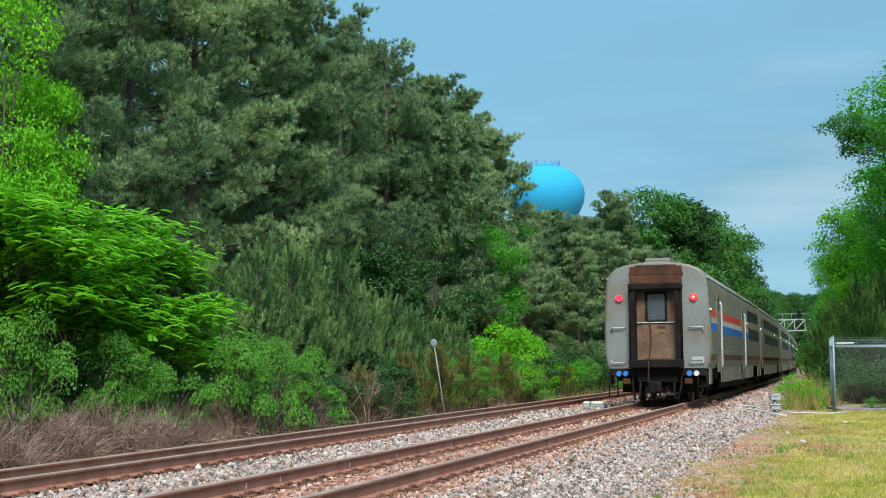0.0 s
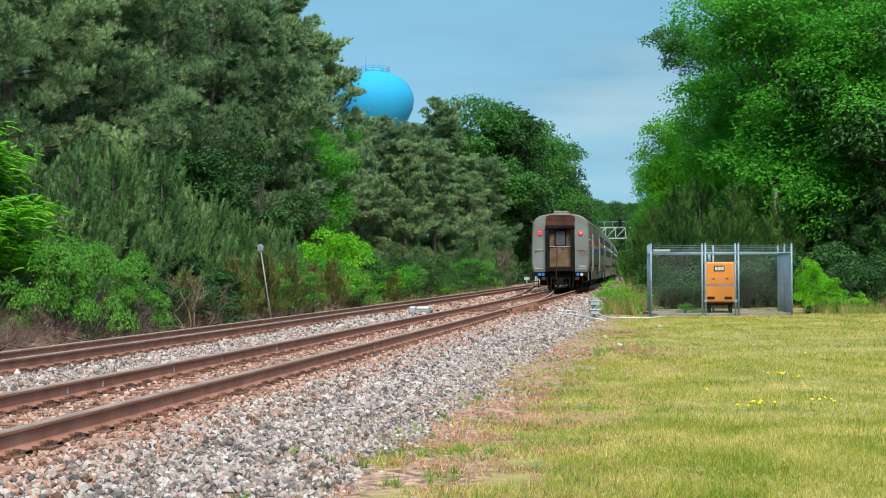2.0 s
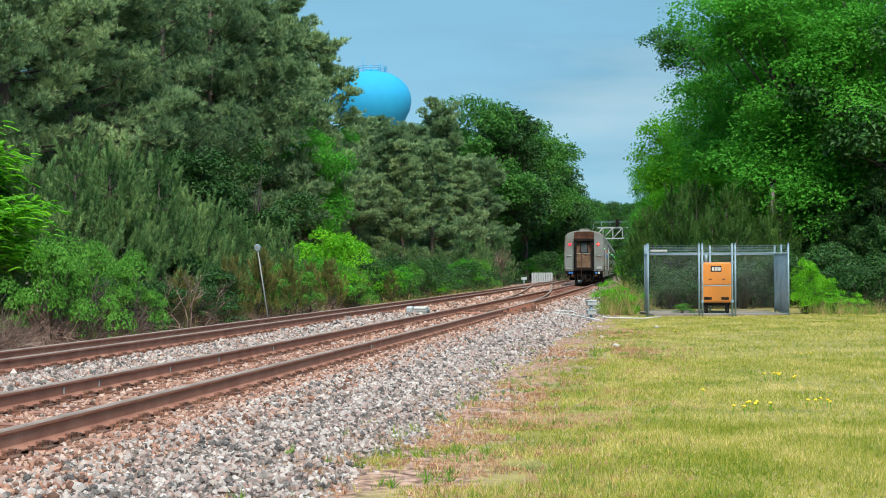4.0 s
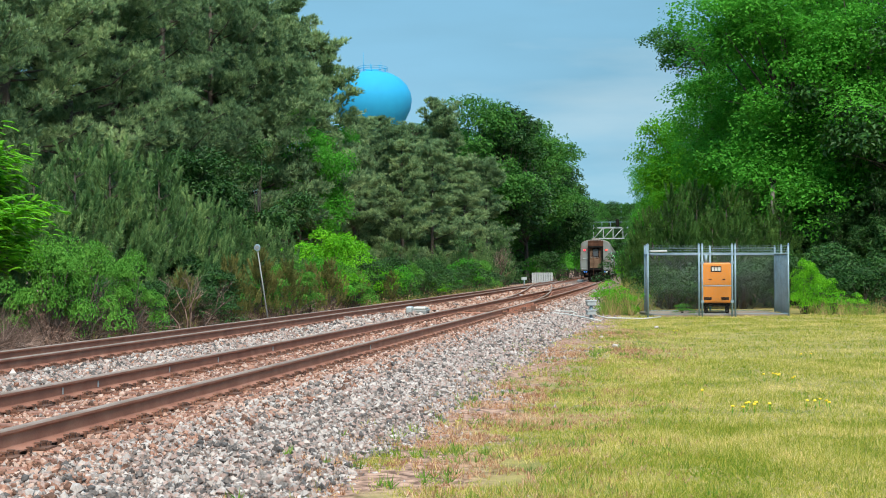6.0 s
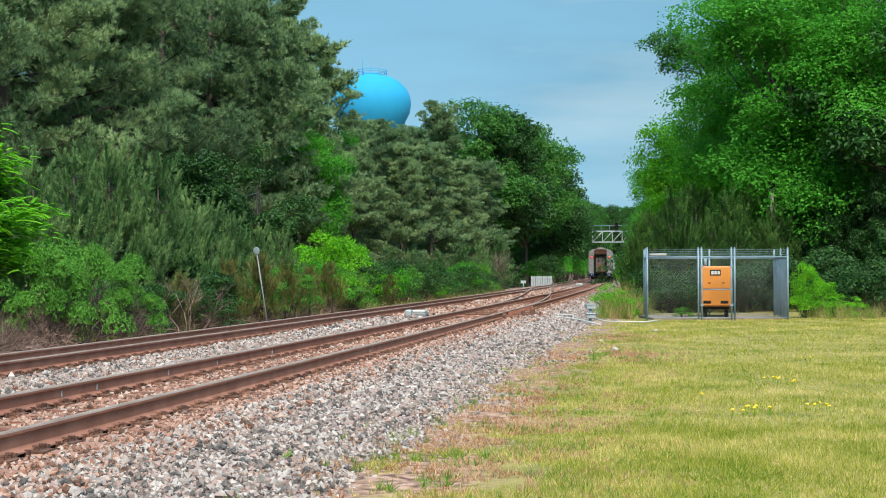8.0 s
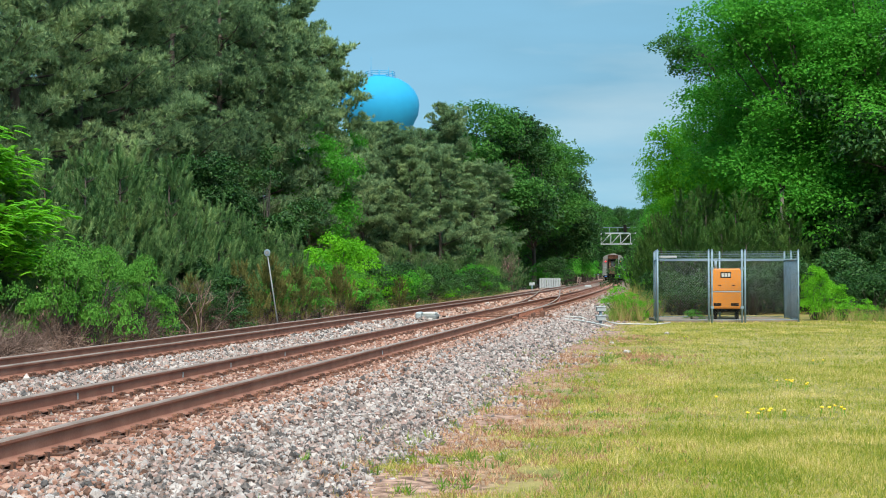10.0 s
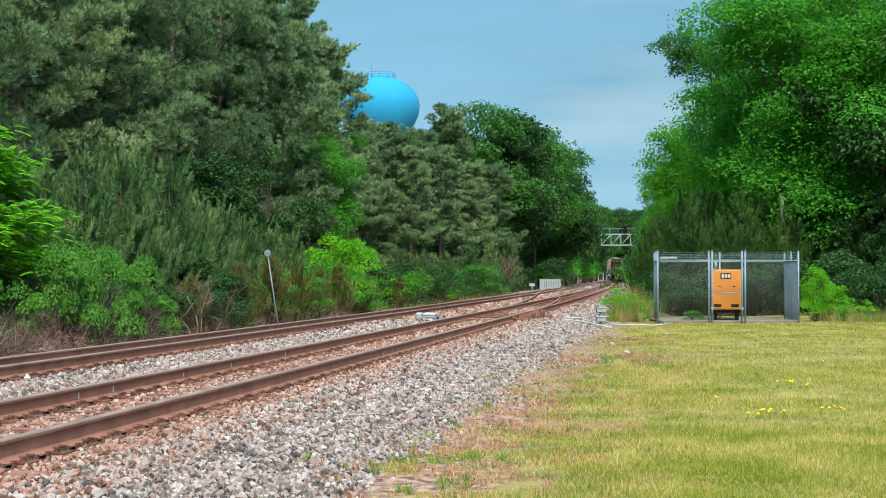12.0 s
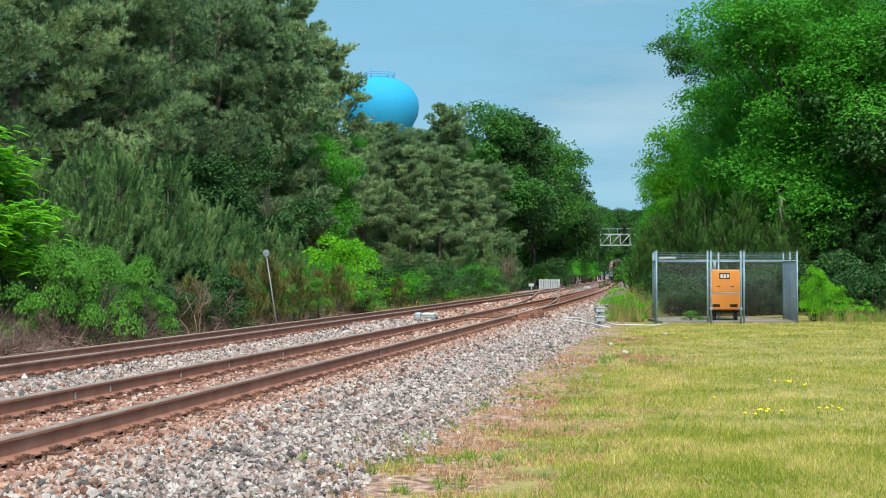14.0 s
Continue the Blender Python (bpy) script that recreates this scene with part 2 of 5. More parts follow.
    return tagged(ob, label)


def thing(name, label, category, group="", kind="", at=None):
    ob = tagged(new(name), label, category, group, kind)
    ob.empty_display_size = 0.2
    if at is not None:
        ob.matrix_basis = at
    return ob


def sheet(name, verts, faces, material, parent=None, slots=None, smooth=False):
    """A mesh from arrays: verts n x 3, faces m x 3 or m x 4."""
    verts, faces = np.asarray(verts, np.float32), np.asarray(faces, np.int32)
    me = bpy.data.meshes.new(name)
    m, k = faces.shape
    me.vertices.add(len(verts))
    me.vertices.foreach_set("co", verts.ravel())
    me.loops.add(m * k)
    me.loops.foreach_set("vertex_index", faces.ravel())
    me.polygons.add(m)
    me.polygons.foreach_set("loop_start", np.arange(0, m * k, k, dtype=np.int32))
    for one in material if isinstance(material, (list, tuple)) else [material]:
        me.materials.append(one)
    if slots is not None:
        me.polygons.foreach_set("material_index", np.asarray(slots, np.int32))
    me.polygons.foreach_set("use_smooth", np.full(m, smooth))
    me.update(calc_edges=True)
    ob = new(name, me)
    ob.parent = parent
    return ob


def box(bm, x0, x1, y0, y1, z0, z1, bevel=0.0, m=None):
    made = bmesh.ops.create_cube(bm, size=1)["verts"]
    bmesh.ops.scale(bm, vec=(x1 - x0, y1 - y0, z1 - z0), verts=made)
    bmesh.ops.translate(bm, vec=((x0 + x1) / 2, (y0 + y1) / 2, (z0 + z1) / 2), verts=made)
    if bevel:
        edges = list({e for v in made for e in v.link_edges})
        made = list({v for f in bmesh.ops.bevel(bm, geom=edges, offset=bevel, segments=2, affect="EDGES", profile=0.5)["faces"] for v in f.verts} | {v for v in made if v.is_valid})
    if m is not None:
        bmesh.ops.transform(bm, matrix=m, verts=made)
    return made


def boxed(*a, **k):
    bm = bmesh.new()
    box(bm, *a, **k)
    return bm


def tube(bm, points, radius, sides=8, end=None):
    """A round bar along points, tapering to the radius end."""
    points = [Vector(p) for p in points]
    rings = []
    for i, p in enumerate(points):
        way = (points[min(i + 1, len(points) - 1)] - points[max(i - 1, 0)]).normalized()
        a = way.orthogonal().normalized()
        b = way.cross(a)
        r = radius if end is None else radius + (end - radius) * i / (len(points) - 1)
        rings.append([bm.verts.new(p + r * (math.cos(q) * a + math.sin(q) * b)) for q in (2 * math.pi * j / sides for j in range(sides))])
    for one, two in zip(rings, rings[1:]):
        da = min(range(sides), key=lambda s: sum((one[j].co - two[(j + s) % sides].co).length for j in range(sides)))
        for j in range(sides):
            f = bm.faces.new((one[j], one[(j + 1) % sides], two[(j + 1 + da) % sides], two[(j + da) % sides]))
            f.smooth = True
    bm.faces.new(rings[0][::-1])
    bm.faces.new(rings[-1])


def tubed(points, radius, sides=8, end=None):
    bm = bmesh.new()
    tube(bm, points, radius, sides, end)
    return bm


# ---- line of the railway ----
def centre_x(y):
    """Where the middle of the near track runs: a gentle left bend that straightens out."""
    c = min(y, 150.0)
    return -5.77 + 0.178 * c - 0.000134 * c * c + 0.14 * (y - c)


def heading(y):
    return 0.178 - 0.000268 * min(y, 150.0)


def beside(y, off):
    """A point off metres to the right of the near track's middle."""
    s = heading(y)
    k = math.sqrt(1 + s * s)
    return centre_x(y) + off / k, y - off * s / k


RAIL = 0.40       # height of the near track's rail heads
GAUGE = 1.505     # between the middles of the rail heads
SECOND = -3.97    # middle of the far track


# ---- ground ----
def ground_height(x, y):
    away = -(x - centre_x(y))
    side = min(1, max(0, (away - 7.5) / 3)) if y > 0 else 0
    return -0.3 * side


def build_ground():
    xs = np.unique(np.r_[-3000, -1500, -700, -300, np.arange(-150, -20, 10), np.arange(-20, 30, 1.0), np.arange(30, 160, 10), 300, 700, 1500, 3000])
    ys = np.unique(np.r_[-400, -150, -60, -30, np.arange(-20, 90, 1.0), np.arange(90, 400, 10), 600, 1000, 2000, 4000])
    verts = []
    for y in ys:
        for x in xs:
            off = x - centre_x(y) if y > -30 else 99
            under = -0.12 if -6.5 < off < 2.6 else 0
            verts.append((x, y, ground_height(x, y) + under + 0.05 * noise.noise((x * 0.25, y * 0.25, 0)) - 0.02))
    nx = len(xs)
    faces = [(j * nx + i, j * nx + i + 1, (j + 1) * nx + i + 1, (j + 1) * nx + i) for j in range(len(ys) - 1) for i in range(nx - 1)]
    tagged(sheet("ground", verts, faces, SOIL, smooth=True), "mown yellow-green lawn and dirt beside the railway", "ground", kind="structure")


build_ground()
BED_EDGE = [(-7.4, -0.28), (-5.9, 0.13), (-5.2, 0.2), (-2.0, 0.175), (0, 0.178), (0.85, 0.18), (1.3, 0.19), (1.5, 0.19), (2.1, 0.12), (2.9, 0.04), (3.4, -0.06)]


def bed_height(off):
    return float(np.interp(off, [p[0] for p in BED_EDGE], [p[1] for p in BED_EDGE]))


def build_bed():
    ys = np.r_[np.arange(-12, 120, 2.0), np.arange(120, 420, 10.0)]
    offs = [p[0] for p in BED_EDGE]
    verts = [(*beside(y, o + (0.25 * noise.noise((y * 0.5, 3, 0)) if o > 3.5 else 0)), h) for y in ys for o, h in BED_EDGE]
    k = len(offs)
    faces = [(j * k + i, j * k + i + 1, (j + 1) * k + i + 1, (j + 1) * k + i) for j in range(len(ys) - 1) for i in range(k - 1)]
    tagged(sheet("ballast_bed", verts, faces, BED, smooth=True), "grey crushed-stone ballast bed under two tracks", "ballast", kind="structure")


build_bed()


# ---- tracks ----
HALF = [(0.076, 0), (0.076, 0.012), (0.03, 0.03), (0.009, 0.045), (0.009, 0.135), (0.035, 0.15), (0.037, 0.172), (0.028, 0.184)]
PROFILE = [(x, z - 0.186) for x, z in HALF] + [(-x, z - 0.186) for x, z in reversed(HALF)]
TOPS = len(HALF) - 1


def rail(name, route, ys, parent, closed_top=RAIL):
    """A rail swept along route(y) -> (x, y, z of the head)."""
    k = len(PROFILE)
    verts = []
    for y in ys:
        x, yy, z = route(y)
        x2, y2, _ = route(y + 0.05)
        way = Vector((x2 - x, y2 - yy, 0)).normalized()
        right = Vector((way.y, -way.x, 0))
        verts += [(x + right.x * p, yy + right.y * p, z + q) for p, q in PROFILE]
    faces, slots = [], []
    for j in range(len(ys) - 1):
        for i in range(k):
            i2 = (i + 1) % k
            faces.append((j * k + i, (j + 1) * k + i, (j + 1) * k + i2, j * k + i2))
            slots.append(1 if i in (TOPS - 1, TOPS, TOPS + 1) else 0)
    return sheet(name, verts, faces, [RUST, RAIL_TOP], parent, slots)


STATIONS = np.r_[np.arange(-12, 60, 2.0), np.arange(60, 160, 4.0), np.arange(160, 420, 10.0)]
near_track = thing("railway_track", "rusty rails on weathered wooden ties, near track", "railway track", "parallel tracks", "structure")
far_track = thing("railway_track", "rusty rails on weathered wooden ties, far track", "railway track", "parallel tracks", "structure")
for side in (1, -1):
    rail("rail", lambda y: (*beside(y, side * GAUGE / 2), RAIL), STATIONS, near_track)
    rail("rail", lambda y: (*beside(y, SECOND + side * GAUGE / 2), RAIL + (0 if side > 0 else -0.075)), STATIONS, far_track)


# the crossover between the tracks
def switch_off(y):
    s = min(1, max(0, (y - 44) / 86))
    return SECOND * (3 * s * s - 2 * s ** 3)


crossover = thing("crossover_track", "rusty curved crossover rails between the two tracks", "railway switch", kind="structure")
for side in (1, -1):
    rail("switch_rail", lambda y: (*beside(y, switch_off(y) + side * GAUGE / 2), RAIL - 0.004), np.arange(48, 127, 2.0), crossover)
for y0, off in ((74.0, -0.75), (87.0, -3.2)):
    rail("guard_rail", lambda y: (*beside(y, off + 0.12), RAIL - 0.008), np.arange(y0, y0 + 6, 2.0), crossover)


def tie_mesh(length=2.6):
    bm = boxed(-length / 2, length / 2, -0.115, 0.115, -0.16, 0.0, bevel=0.012)
    rng = random.Random(4)
    for v in bm.verts:
        v.co += Vector((rng.uniform(-0.02, 0.02), rng.uniform(-0.008, 0.008), rng.uniform(-0.006, 0.004)))
    return bm


def plate_mesh():
    """A tie plate with its spikes and the anchors that grip the rail's foot."""
    bm = bmesh.new()
    box(bm, -0.18, 0.18, -0.1, 0.1, 0.0, 0.014)
    for x, y in ((-0.1, 0.05), (0.1, -0.05), (0.1, 0.06), (-0.1, -0.06)):
        box(bm, x - 0.014, x + 0.014, y - 0.012, y + 0.012, 0.014, 0.04)
        box(bm, x - 0.02 - 0.012 * (x > 0), x + 0.02 + 0.012 * (x < 0), y - 0.018, y + 0.018, 0.04, 0.055)
    for y in (-0.17, 0.17):
        box(bm, 0.06, 0.098, y - 0.016, y + 0.016, -0.03, 0.035)
        box(bm, -0.098, -0.06, y - 0.016, y + 0.016, -0.03, 0.035)
    return bm


def build_ties():
    rng = random.Random(11)
    for side, y in ((-1, 14.5), (-1, 15.4), (-1, 17.6), (-1, 19.5), (-1, 22.2), (1, 22.8)):
        x, yy = beside(y, side * GAUGE / 2 + 0.018)
        mark = part("rail_tag", boxed(-0.006, 0.006, -0.009, 0.009, -0.035, 0.035), ALU, near_track, "pale painted tag on the rail's side")
        mark.matrix_basis = pose(x, yy, RAIL - 0.1, 0, 0, -math.degrees(heading(y)))
    tie = part("tie", tie_mesh(), TIE, near_track)
    plate = part("tie_plate", plate_mesh(), PLATE, near_track)
    tie_data, plate_data = tie.data, plate.data
    bpy.data.objects.remove(tie), bpy.data.objects.remove(plate)
    for track, middle, drop, count in ((near_track, 0.0, 0.0, 290), (far_track, SECOND, 0.03, 240)):
        y, i = 3.0, 0
        rest_v, rest_f = [], []
        while y < 260:
            x, yy = beside(y, middle + rng.uniform(-0.03, 0.03))
            turn = -math.degrees(math.atan(heading(y))) + rng.uniform(-0.8, 0.8)
            m = pose(x, yy, RAIL - 0.2 - drop, 0, 0, turn)
            if i < count:
                ob = new("tie", tie_data)
                ob.parent, ob.matrix_basis = track, m
            else:
                b = len(rest_v)
                rest_v += [m @ Vector((sx * 1.3, sy * 0.115, sz)) for sz in (-0.1, 0) for sx, sy in ((-1, -1), (1, -1), (1, 1), (-1, 1))]
                rest_f += [(b + 4, b + 5, b + 6, b + 7), (b, b + 1, b + 5, b + 4), (b + 1, b + 2, b + 6, b + 5), (b + 2, b + 3, b + 7, b + 6), (b + 3, b, b + 4, b + 7)]
            if i < 130:
                for side in (1, -1):
                    if track is far_track and side < 0:
                        continue
                    ob = new("tie_plate", plate_data)
                    ob.parent = track
                    px, py = beside(y, middle + side * GAUGE / 2)
                    ob.matrix_basis = pose(px, py, RAIL - 0.198 - (drop if side < 0 else 0), 0, 0, turn)
            y += 0.52 + rng.uniform(-0.03, 0.03)
            i += 1
        tagged(sheet("distant_ties", rest_v, rest_f, TIE, track), kind="stuff")


def solid_points():
    """An icosahedron's corners and faces."""
    bm = bmesh.new()
    bmesh.ops.create_icosphere(bm, subdivisions=1, radius=1)
    v = np.array([p.co[:] for p in bm.verts])
    f = np.array([[p.index for p in q.verts] for q in bm.faces])
    bm.free()
    return v, f


def build_stones():
    rng = np.random.default_rng(5)
    fine, fine_tri = solid_points()
    coarse = np.array([(1, 0, 0), (-1, 0, 0), (0, 1, 0), (0, -1, 0), (0, 0, 1), (0, 0, -1)], float) * 1.15
    coarse_tri = np.array([(0, 2, 4), (2, 1, 4), (1, 3, 4), (3, 0, 4), (2, 0, 5), (1, 2, 5), (3, 1, 5), (0, 3, 5)])
    lots = [  # along the line, across it, stones per square metre, size
        (5, 9.5, 1.3, 5.0, 640, 0.0215), (9.5, 15, 1.3, 5.0, 600, 0.0215), (15, 26, 1.3, 5.0, 520, 0.0235), (26, 48, 1.3, 4.4, 260, 0.028), (48, 100, 1.2, 3.2, 70, 0.04), (5, 30, 0.88, 1.4, 420, 0.019), (30, 70, 0.88, 1.4, 150, 0.027),
        (5, 30, 3.1, 5.8, 420, 0.014), (8, 26, -0.62, 0.62, 300, 0.021), (26, 60, -0.62, 0.62, 90, 0.033),
        (9, 30, -3.0, -0.95, 380, 0.025), (30, 60, -3.1, -0.95, 110, 0.04), (60, 120, -3.0, -0.9, 30, 0.055)]
    verts, faces, slots, n0 = [], [], [], 0
    for y0, y1, o0, o1, per, size in lots:
        n = int((y1 - y0) * (o1 - o0) * per)
        y, off = rng.uniform(y0, y1, n), rng.uniform(o0, o1, n)
        if o0 > 3:  # scattered pebbles in the dirt
            keep = rng.random(n) < np.exp(-(off - 3.1) / 0.9)
            y, off = y[keep], off[keep]
        elif o1 > 2:  # stones thin out into the grass
            ragged = np.array([noise.noise((a * 0.55, b * 0.55, 7)) for a, b in zip(y, off)])
            keep = off < 3.85 + 1.3 * ragged + rng.normal(0, 0.35, n)
            y, off = y[keep], off[keep]
        n = len(y)
        base, tri = (fine, fine_tri) if y0 < 8 and 1 < o0 < 3 else (coarse, coarse_tri)
        k = len(base)
        place = np.array([(*beside(a, b), bed_height(b)) for a, b in zip(y, off)])
        r = size * rng.lognormal(0, 0.28, n)
        wide = rng.uniform(0.62, 1.2, (n, 1, 3)) * rng.uniform(0.78, 1.2, (n, k, 1))
        q = rng.normal(size=(n, 4))
        q /= np.linalg.norm(q, axis=1)[:, None]
        w, a, b, c = q.T
        rot = np.stack([1 - 2 * (b * b + c * c), 2 * (a * b - c * w), 2 * (a * c + b * w), 2 * (a * b + c * w), 1 - 2 * (a * a + c * c), 2 * (b * c - a * w),
                        2 * (a * c - b * w), 2 * (b * c + a * w), 1 - 2 * (a * a + b * b)], 1).reshape(n, 3, 3)
        pts = np.einsum("nij,nkj->nki", rot, base[None] * wide * r[:, None, None])
        pts += (place + np.c_[np.zeros((n, 2)), rng.uniform(-0.1, 0.75, n) * r])[:, None]
        stained = (off < 1.9) & (rng.random(n) < np.where((np.abs(off) < 1.35) | ((y > 42) & (off < 1)), 0.9, np.where(off < -1.35, 0.12, 0.35)))
        slots.append(np.repeat(stained.astype(int), len(tri)))
        verts.append(pts.reshape(-1, 3))
        faces.append((tri[None] + (np.arange(n) * k)[:, None, None] + n0).reshape(-1, 3))
        n0 += n * k
    tagged(sheet("ballast_stones", np.concatenate(verts), np.concatenate(faces), [STONE, STONE_RUST], None, np.concatenate(slots)), "loose grey and pinkish crushed stones along the rails", "gravel", kind="stuff")


build_stones()


# ---- plants ----
def leaves(points, normals, size, rng, slim=0.55, droop=0.0, loose=0.55):
    """Diamond leaves at points, roughly facing along normals."""
    n = len(points)
    nor = normals + rng.normal(0, loose, (n, 3))
    nor /= np.linalg.norm(nor, axis=1)[:, None] + 1e-9
    a = np.cross(nor, rng.normal(size=(n, 3)))
    a[:, 2] -= droop
    a /= np.linalg.norm(a, axis=1)[:, None] + 1e-9
    b = np.cross(nor, a)
    s = (size * rng.uniform(0.6, 1.35, n))[:, None]
    bend = nor * s * 0.18
    v = np.stack([points - a * s * 0.5, points + b * s * slim * 0.5 + bend, points + a * s * 0.5, points - b * s * slim * 0.5 + bend], 1)
    return v.reshape(-1, 3), (np.arange(n * 4)).reshape(n, 4)


def unit(rng, n):
    v = rng.normal(size=(n, 3))
    return v / np.linalg.norm(v, axis=1)[:, None]


def broad_tree(name, label, seed, height, radius, low, count, leaf, mat, lobes=16, group="trees beside the line", lean=0.0):
    """A broad-leaved tree: limbs that carry lobes, each lobe a stack of flat leafy sprays with gaps between."""
    rng = np.random.default_rng(seed)
    top = thing(name, label, "tree", group)
    middle, tall = (height + low) / 2, (height - low) / 2
    heads = []
    while len(heads) < lobes:
        p = unit(rng, 1)[0] * rng.uniform(0.5, 0.95)
        if p[2] < -0.92:
            continue
        shape = math.sqrt(max(0.15, 1 - max(0, p[2]) ** 2.2))
        if p[2] < 0:
            shape /= max(0.6, math.sqrt(1 - p[2] ** 2))
        heads.append((p[0] * radius * shape * 0.85 + lean * (p[2] + 1), p[1] * radius * shape * 0.85, middle + p[2] * tall * 0.88))
    heads = np.array(heads)
    sprays, sizes = [], []
    for h in heads:
        big = radius * rng.uniform(0.3, 0.46) * (16 / lobes) ** 0.33
        for _ in range(13):
            w = unit(rng, 1)[0]
            w[2] = w[2] if rng.random() < 0.4 else abs(w[2])
            sprays.append(h + w * big * np.array([1, 1, 0.75]) * rng.uniform(0.55, 1.05))
            sizes.append(big * rng.uniform(0.36, 0.66))
    sprays, sizes = np.array(sprays), np.array(sizes)
    which = rng.choice(len(sprays), count, p=sizes ** 2 / (sizes ** 2).sum())
    way = unit(rng, count)
    way[:, 2] = np.abs(way[:, 2]) * np.where(rng.random(count) < 0.74, 1, -0.8)
    deep = rng.uniform(0.5, 1.0, count) ** 0.5
    lumps = 1 + 0.35 * np.sin(way[:, 0] * 6 + which) * np.cos(way[:, 1] * 6 + 2 * which)
    pts = sprays[which] + way * (sizes[which] * deep * lumps)[:, None] * np.array([1.1, 1.1, 0.7])
    v, f = leaves(pts, way * 0.8 + np.array([0, 0, 0.75]), leaf, rng, 0.6, 0.25, 0.4)
    sheet("crown", v, f, mat, top)
    bm = bmesh.new()
    fork = low + 0.25 * (height - low)
    tube(bm, [(0, 0, -0.4), (0.05 * lean, 0, low * 0.5), (0.3 * lean, 0.05, fork), (lean, 0, middle + 0.4 * tall)], 0.02 * height, 8, 0.002 * height)
    for h in heads:
        start = Vector((0.3 * lean, 0, min(fork * rng.uniform(0.75, 1.3), h[2] - 0.4)))
        end = Vector(h)
        tube(bm, [start, start.lerp(end, 0.5) + Vector((0, 0, 0.06 * height * rng.random())), end], 0.0055 * height, 5, 0.001 * height)
    part("trunk", bm, BARK, top)
    return top


def tufts(points, ways, length, width, blades, rng, spread=0.62):
    """Sprays of needles: thin triangles that fan out round a way."""
    n = len(points)
    base = np.repeat(points, blades, 0)
    w = np.repeat(ways, blades, 0) + rng.normal(0, spread, (n * blades, 3))
    w /= np.linalg.norm(w, axis=1)[:, None] + 1e-9
    side = np.cross(w, rng.normal(size=w.shape))
    side /= np.linalg.norm(side, axis=1)[:, None] + 1e-9
    long = (length * rng.uniform(0.6, 1.25, n * blades))[:, None]
    base = base + w * long * 0.05
    v = np.stack([base - side * width / 2, base + side * width / 2, base + w * long], 1)
    return v.reshape(-1, 3), np.arange(n * blades * 3).reshape(-1, 3)


def pine_tree(name, label, seed, height, radius, low, mat, blades=24, length=0.25, width=0.034, twigs=1.0):
    """A tall pine: limbs in loose tiers, each a flat fan of twigs that end in brushes of needles turned upward."""
    rng = np.random.default_rng(seed)
    top = thing(name, label, "tree", "trees beside the line")
    bm = bmesh.new()
    tube(bm, [(0, 0, -0.4), (0.1, 0.05, height * 0.4), (0, 0.1, height * 0.75), (0.05, 0, height * 0.97)], 0.013 * height + 0.03, 8, 0.03)
    pts, ways = [], []
    z = low
    while z < height * 0.985:
        s = (z - low) / (height - low)
        reach = radius * (1 - s) ** 0.6 * (0.6 + 0.4 * min(1, s * 4)) + 0.35
        for _ in range(rng.integers(4, 6)):
            a, far = rng.uniform(0, 2 * math.pi), reach * rng.uniform(0.55, 1.18)
            out = np.array([math.cos(a), math.sin(a), rng.uniform(-0.12, 0.4) + 0.5 * s])
            side = np.array([-math.sin(a), math.cos(a), 0])
            root = np.array([0, 0, z + rng.uniform(-0.35, 0.35)])
            sag = np.array([0, 0, 0.12 * far])
            if far > 0.7:
                tube(bm, [root, root + out * far * 0.55 - sag * 0.4, root + out * far + sag], 0.02 + 0.01 * far, 5, 0.01)
            for _ in range(int((5 + far * 4.2) * twigs)):
                t = rng.uniform(0.28, 1.04) ** 0.8
                hub = root + out * far * t + sag * (t * t * 1.4 - 0.4 * t) + side * rng.normal(0, 0.26) * far * (1.15 - 0.6 * t)
                hub[2] += rng.normal(0, 0.1)
                k = int(rng.integers(5, 10))
                drift = rng.normal(0, 0.24, (k, 3)) * np.array([1, 1, 0.42])
                heads = hub + drift
                w = out * 0.35 + drift * 1.2 + np.array([0, 0, 0.75])
                pts.append(heads)
                ways.append(w / np.linalg.norm(w, axis=1)[:, None])
        z += 1.0 * rng.uniform(0.7, 1.3)
    v, f = tufts(np.concatenate(pts), np.concatenate(ways), length, width, blades, rng, 0.5)
    sheet("crown", v, f, mat, top)
    part("trunk", bm, BARK, top)
    return top


def young_pine(name, label, seed, height, radius, mat):
    """A bushy young pine: limbs that turn up into thick upright bottle-brush shoots."""
    rng = np.random.default_rng(seed)
    top = thing(name, label, "tree", "trees beside the line")
    bm = bmesh.new()
    tube(bm, [(0, 0, -0.3), (0.03, 0, height * 0.5), (0, 0, height * 0.95)], 0.07, 7, 0.015)
    pts, ways = [], []

    def shoot(foot, long, lean):
        k = int(5 + long * 15)
        t = np.linspace(0, 1, k)
        axis = np.array([lean[0], lean[1], 1.0])
        axis /= np.linalg.norm(axis)
        pts.append(foot + axis * (t * long)[:, None])
        ways.append(np.tile(axis * 0.85, (k, 1)) * (0.8 + 0.7 * t[:, None]))

    z = 0.15
    while z < height * 0.9:
        s = z / height
        reach = radius * (1 - s) ** 1.05 * (0.8 + 0.2 * min(1, s * 6)) + 0.1
        for _ in range(rng.integers(4, 7)):
            a, far = rng.uniform(0, 2 * math.pi), reach * rng.uniform(0.6, 1.15)
            out = np.array([math.cos(a), math.sin(a), 0.55])
            root = np.array([0, 0, z])
            tube(bm, [root, root + out * far * 0.9], 0.02, 4, 0.008)
            for t in (0.42, 0.64, 0.83, 1.0):
                if t < 1 and far < 0.5:
                    continue
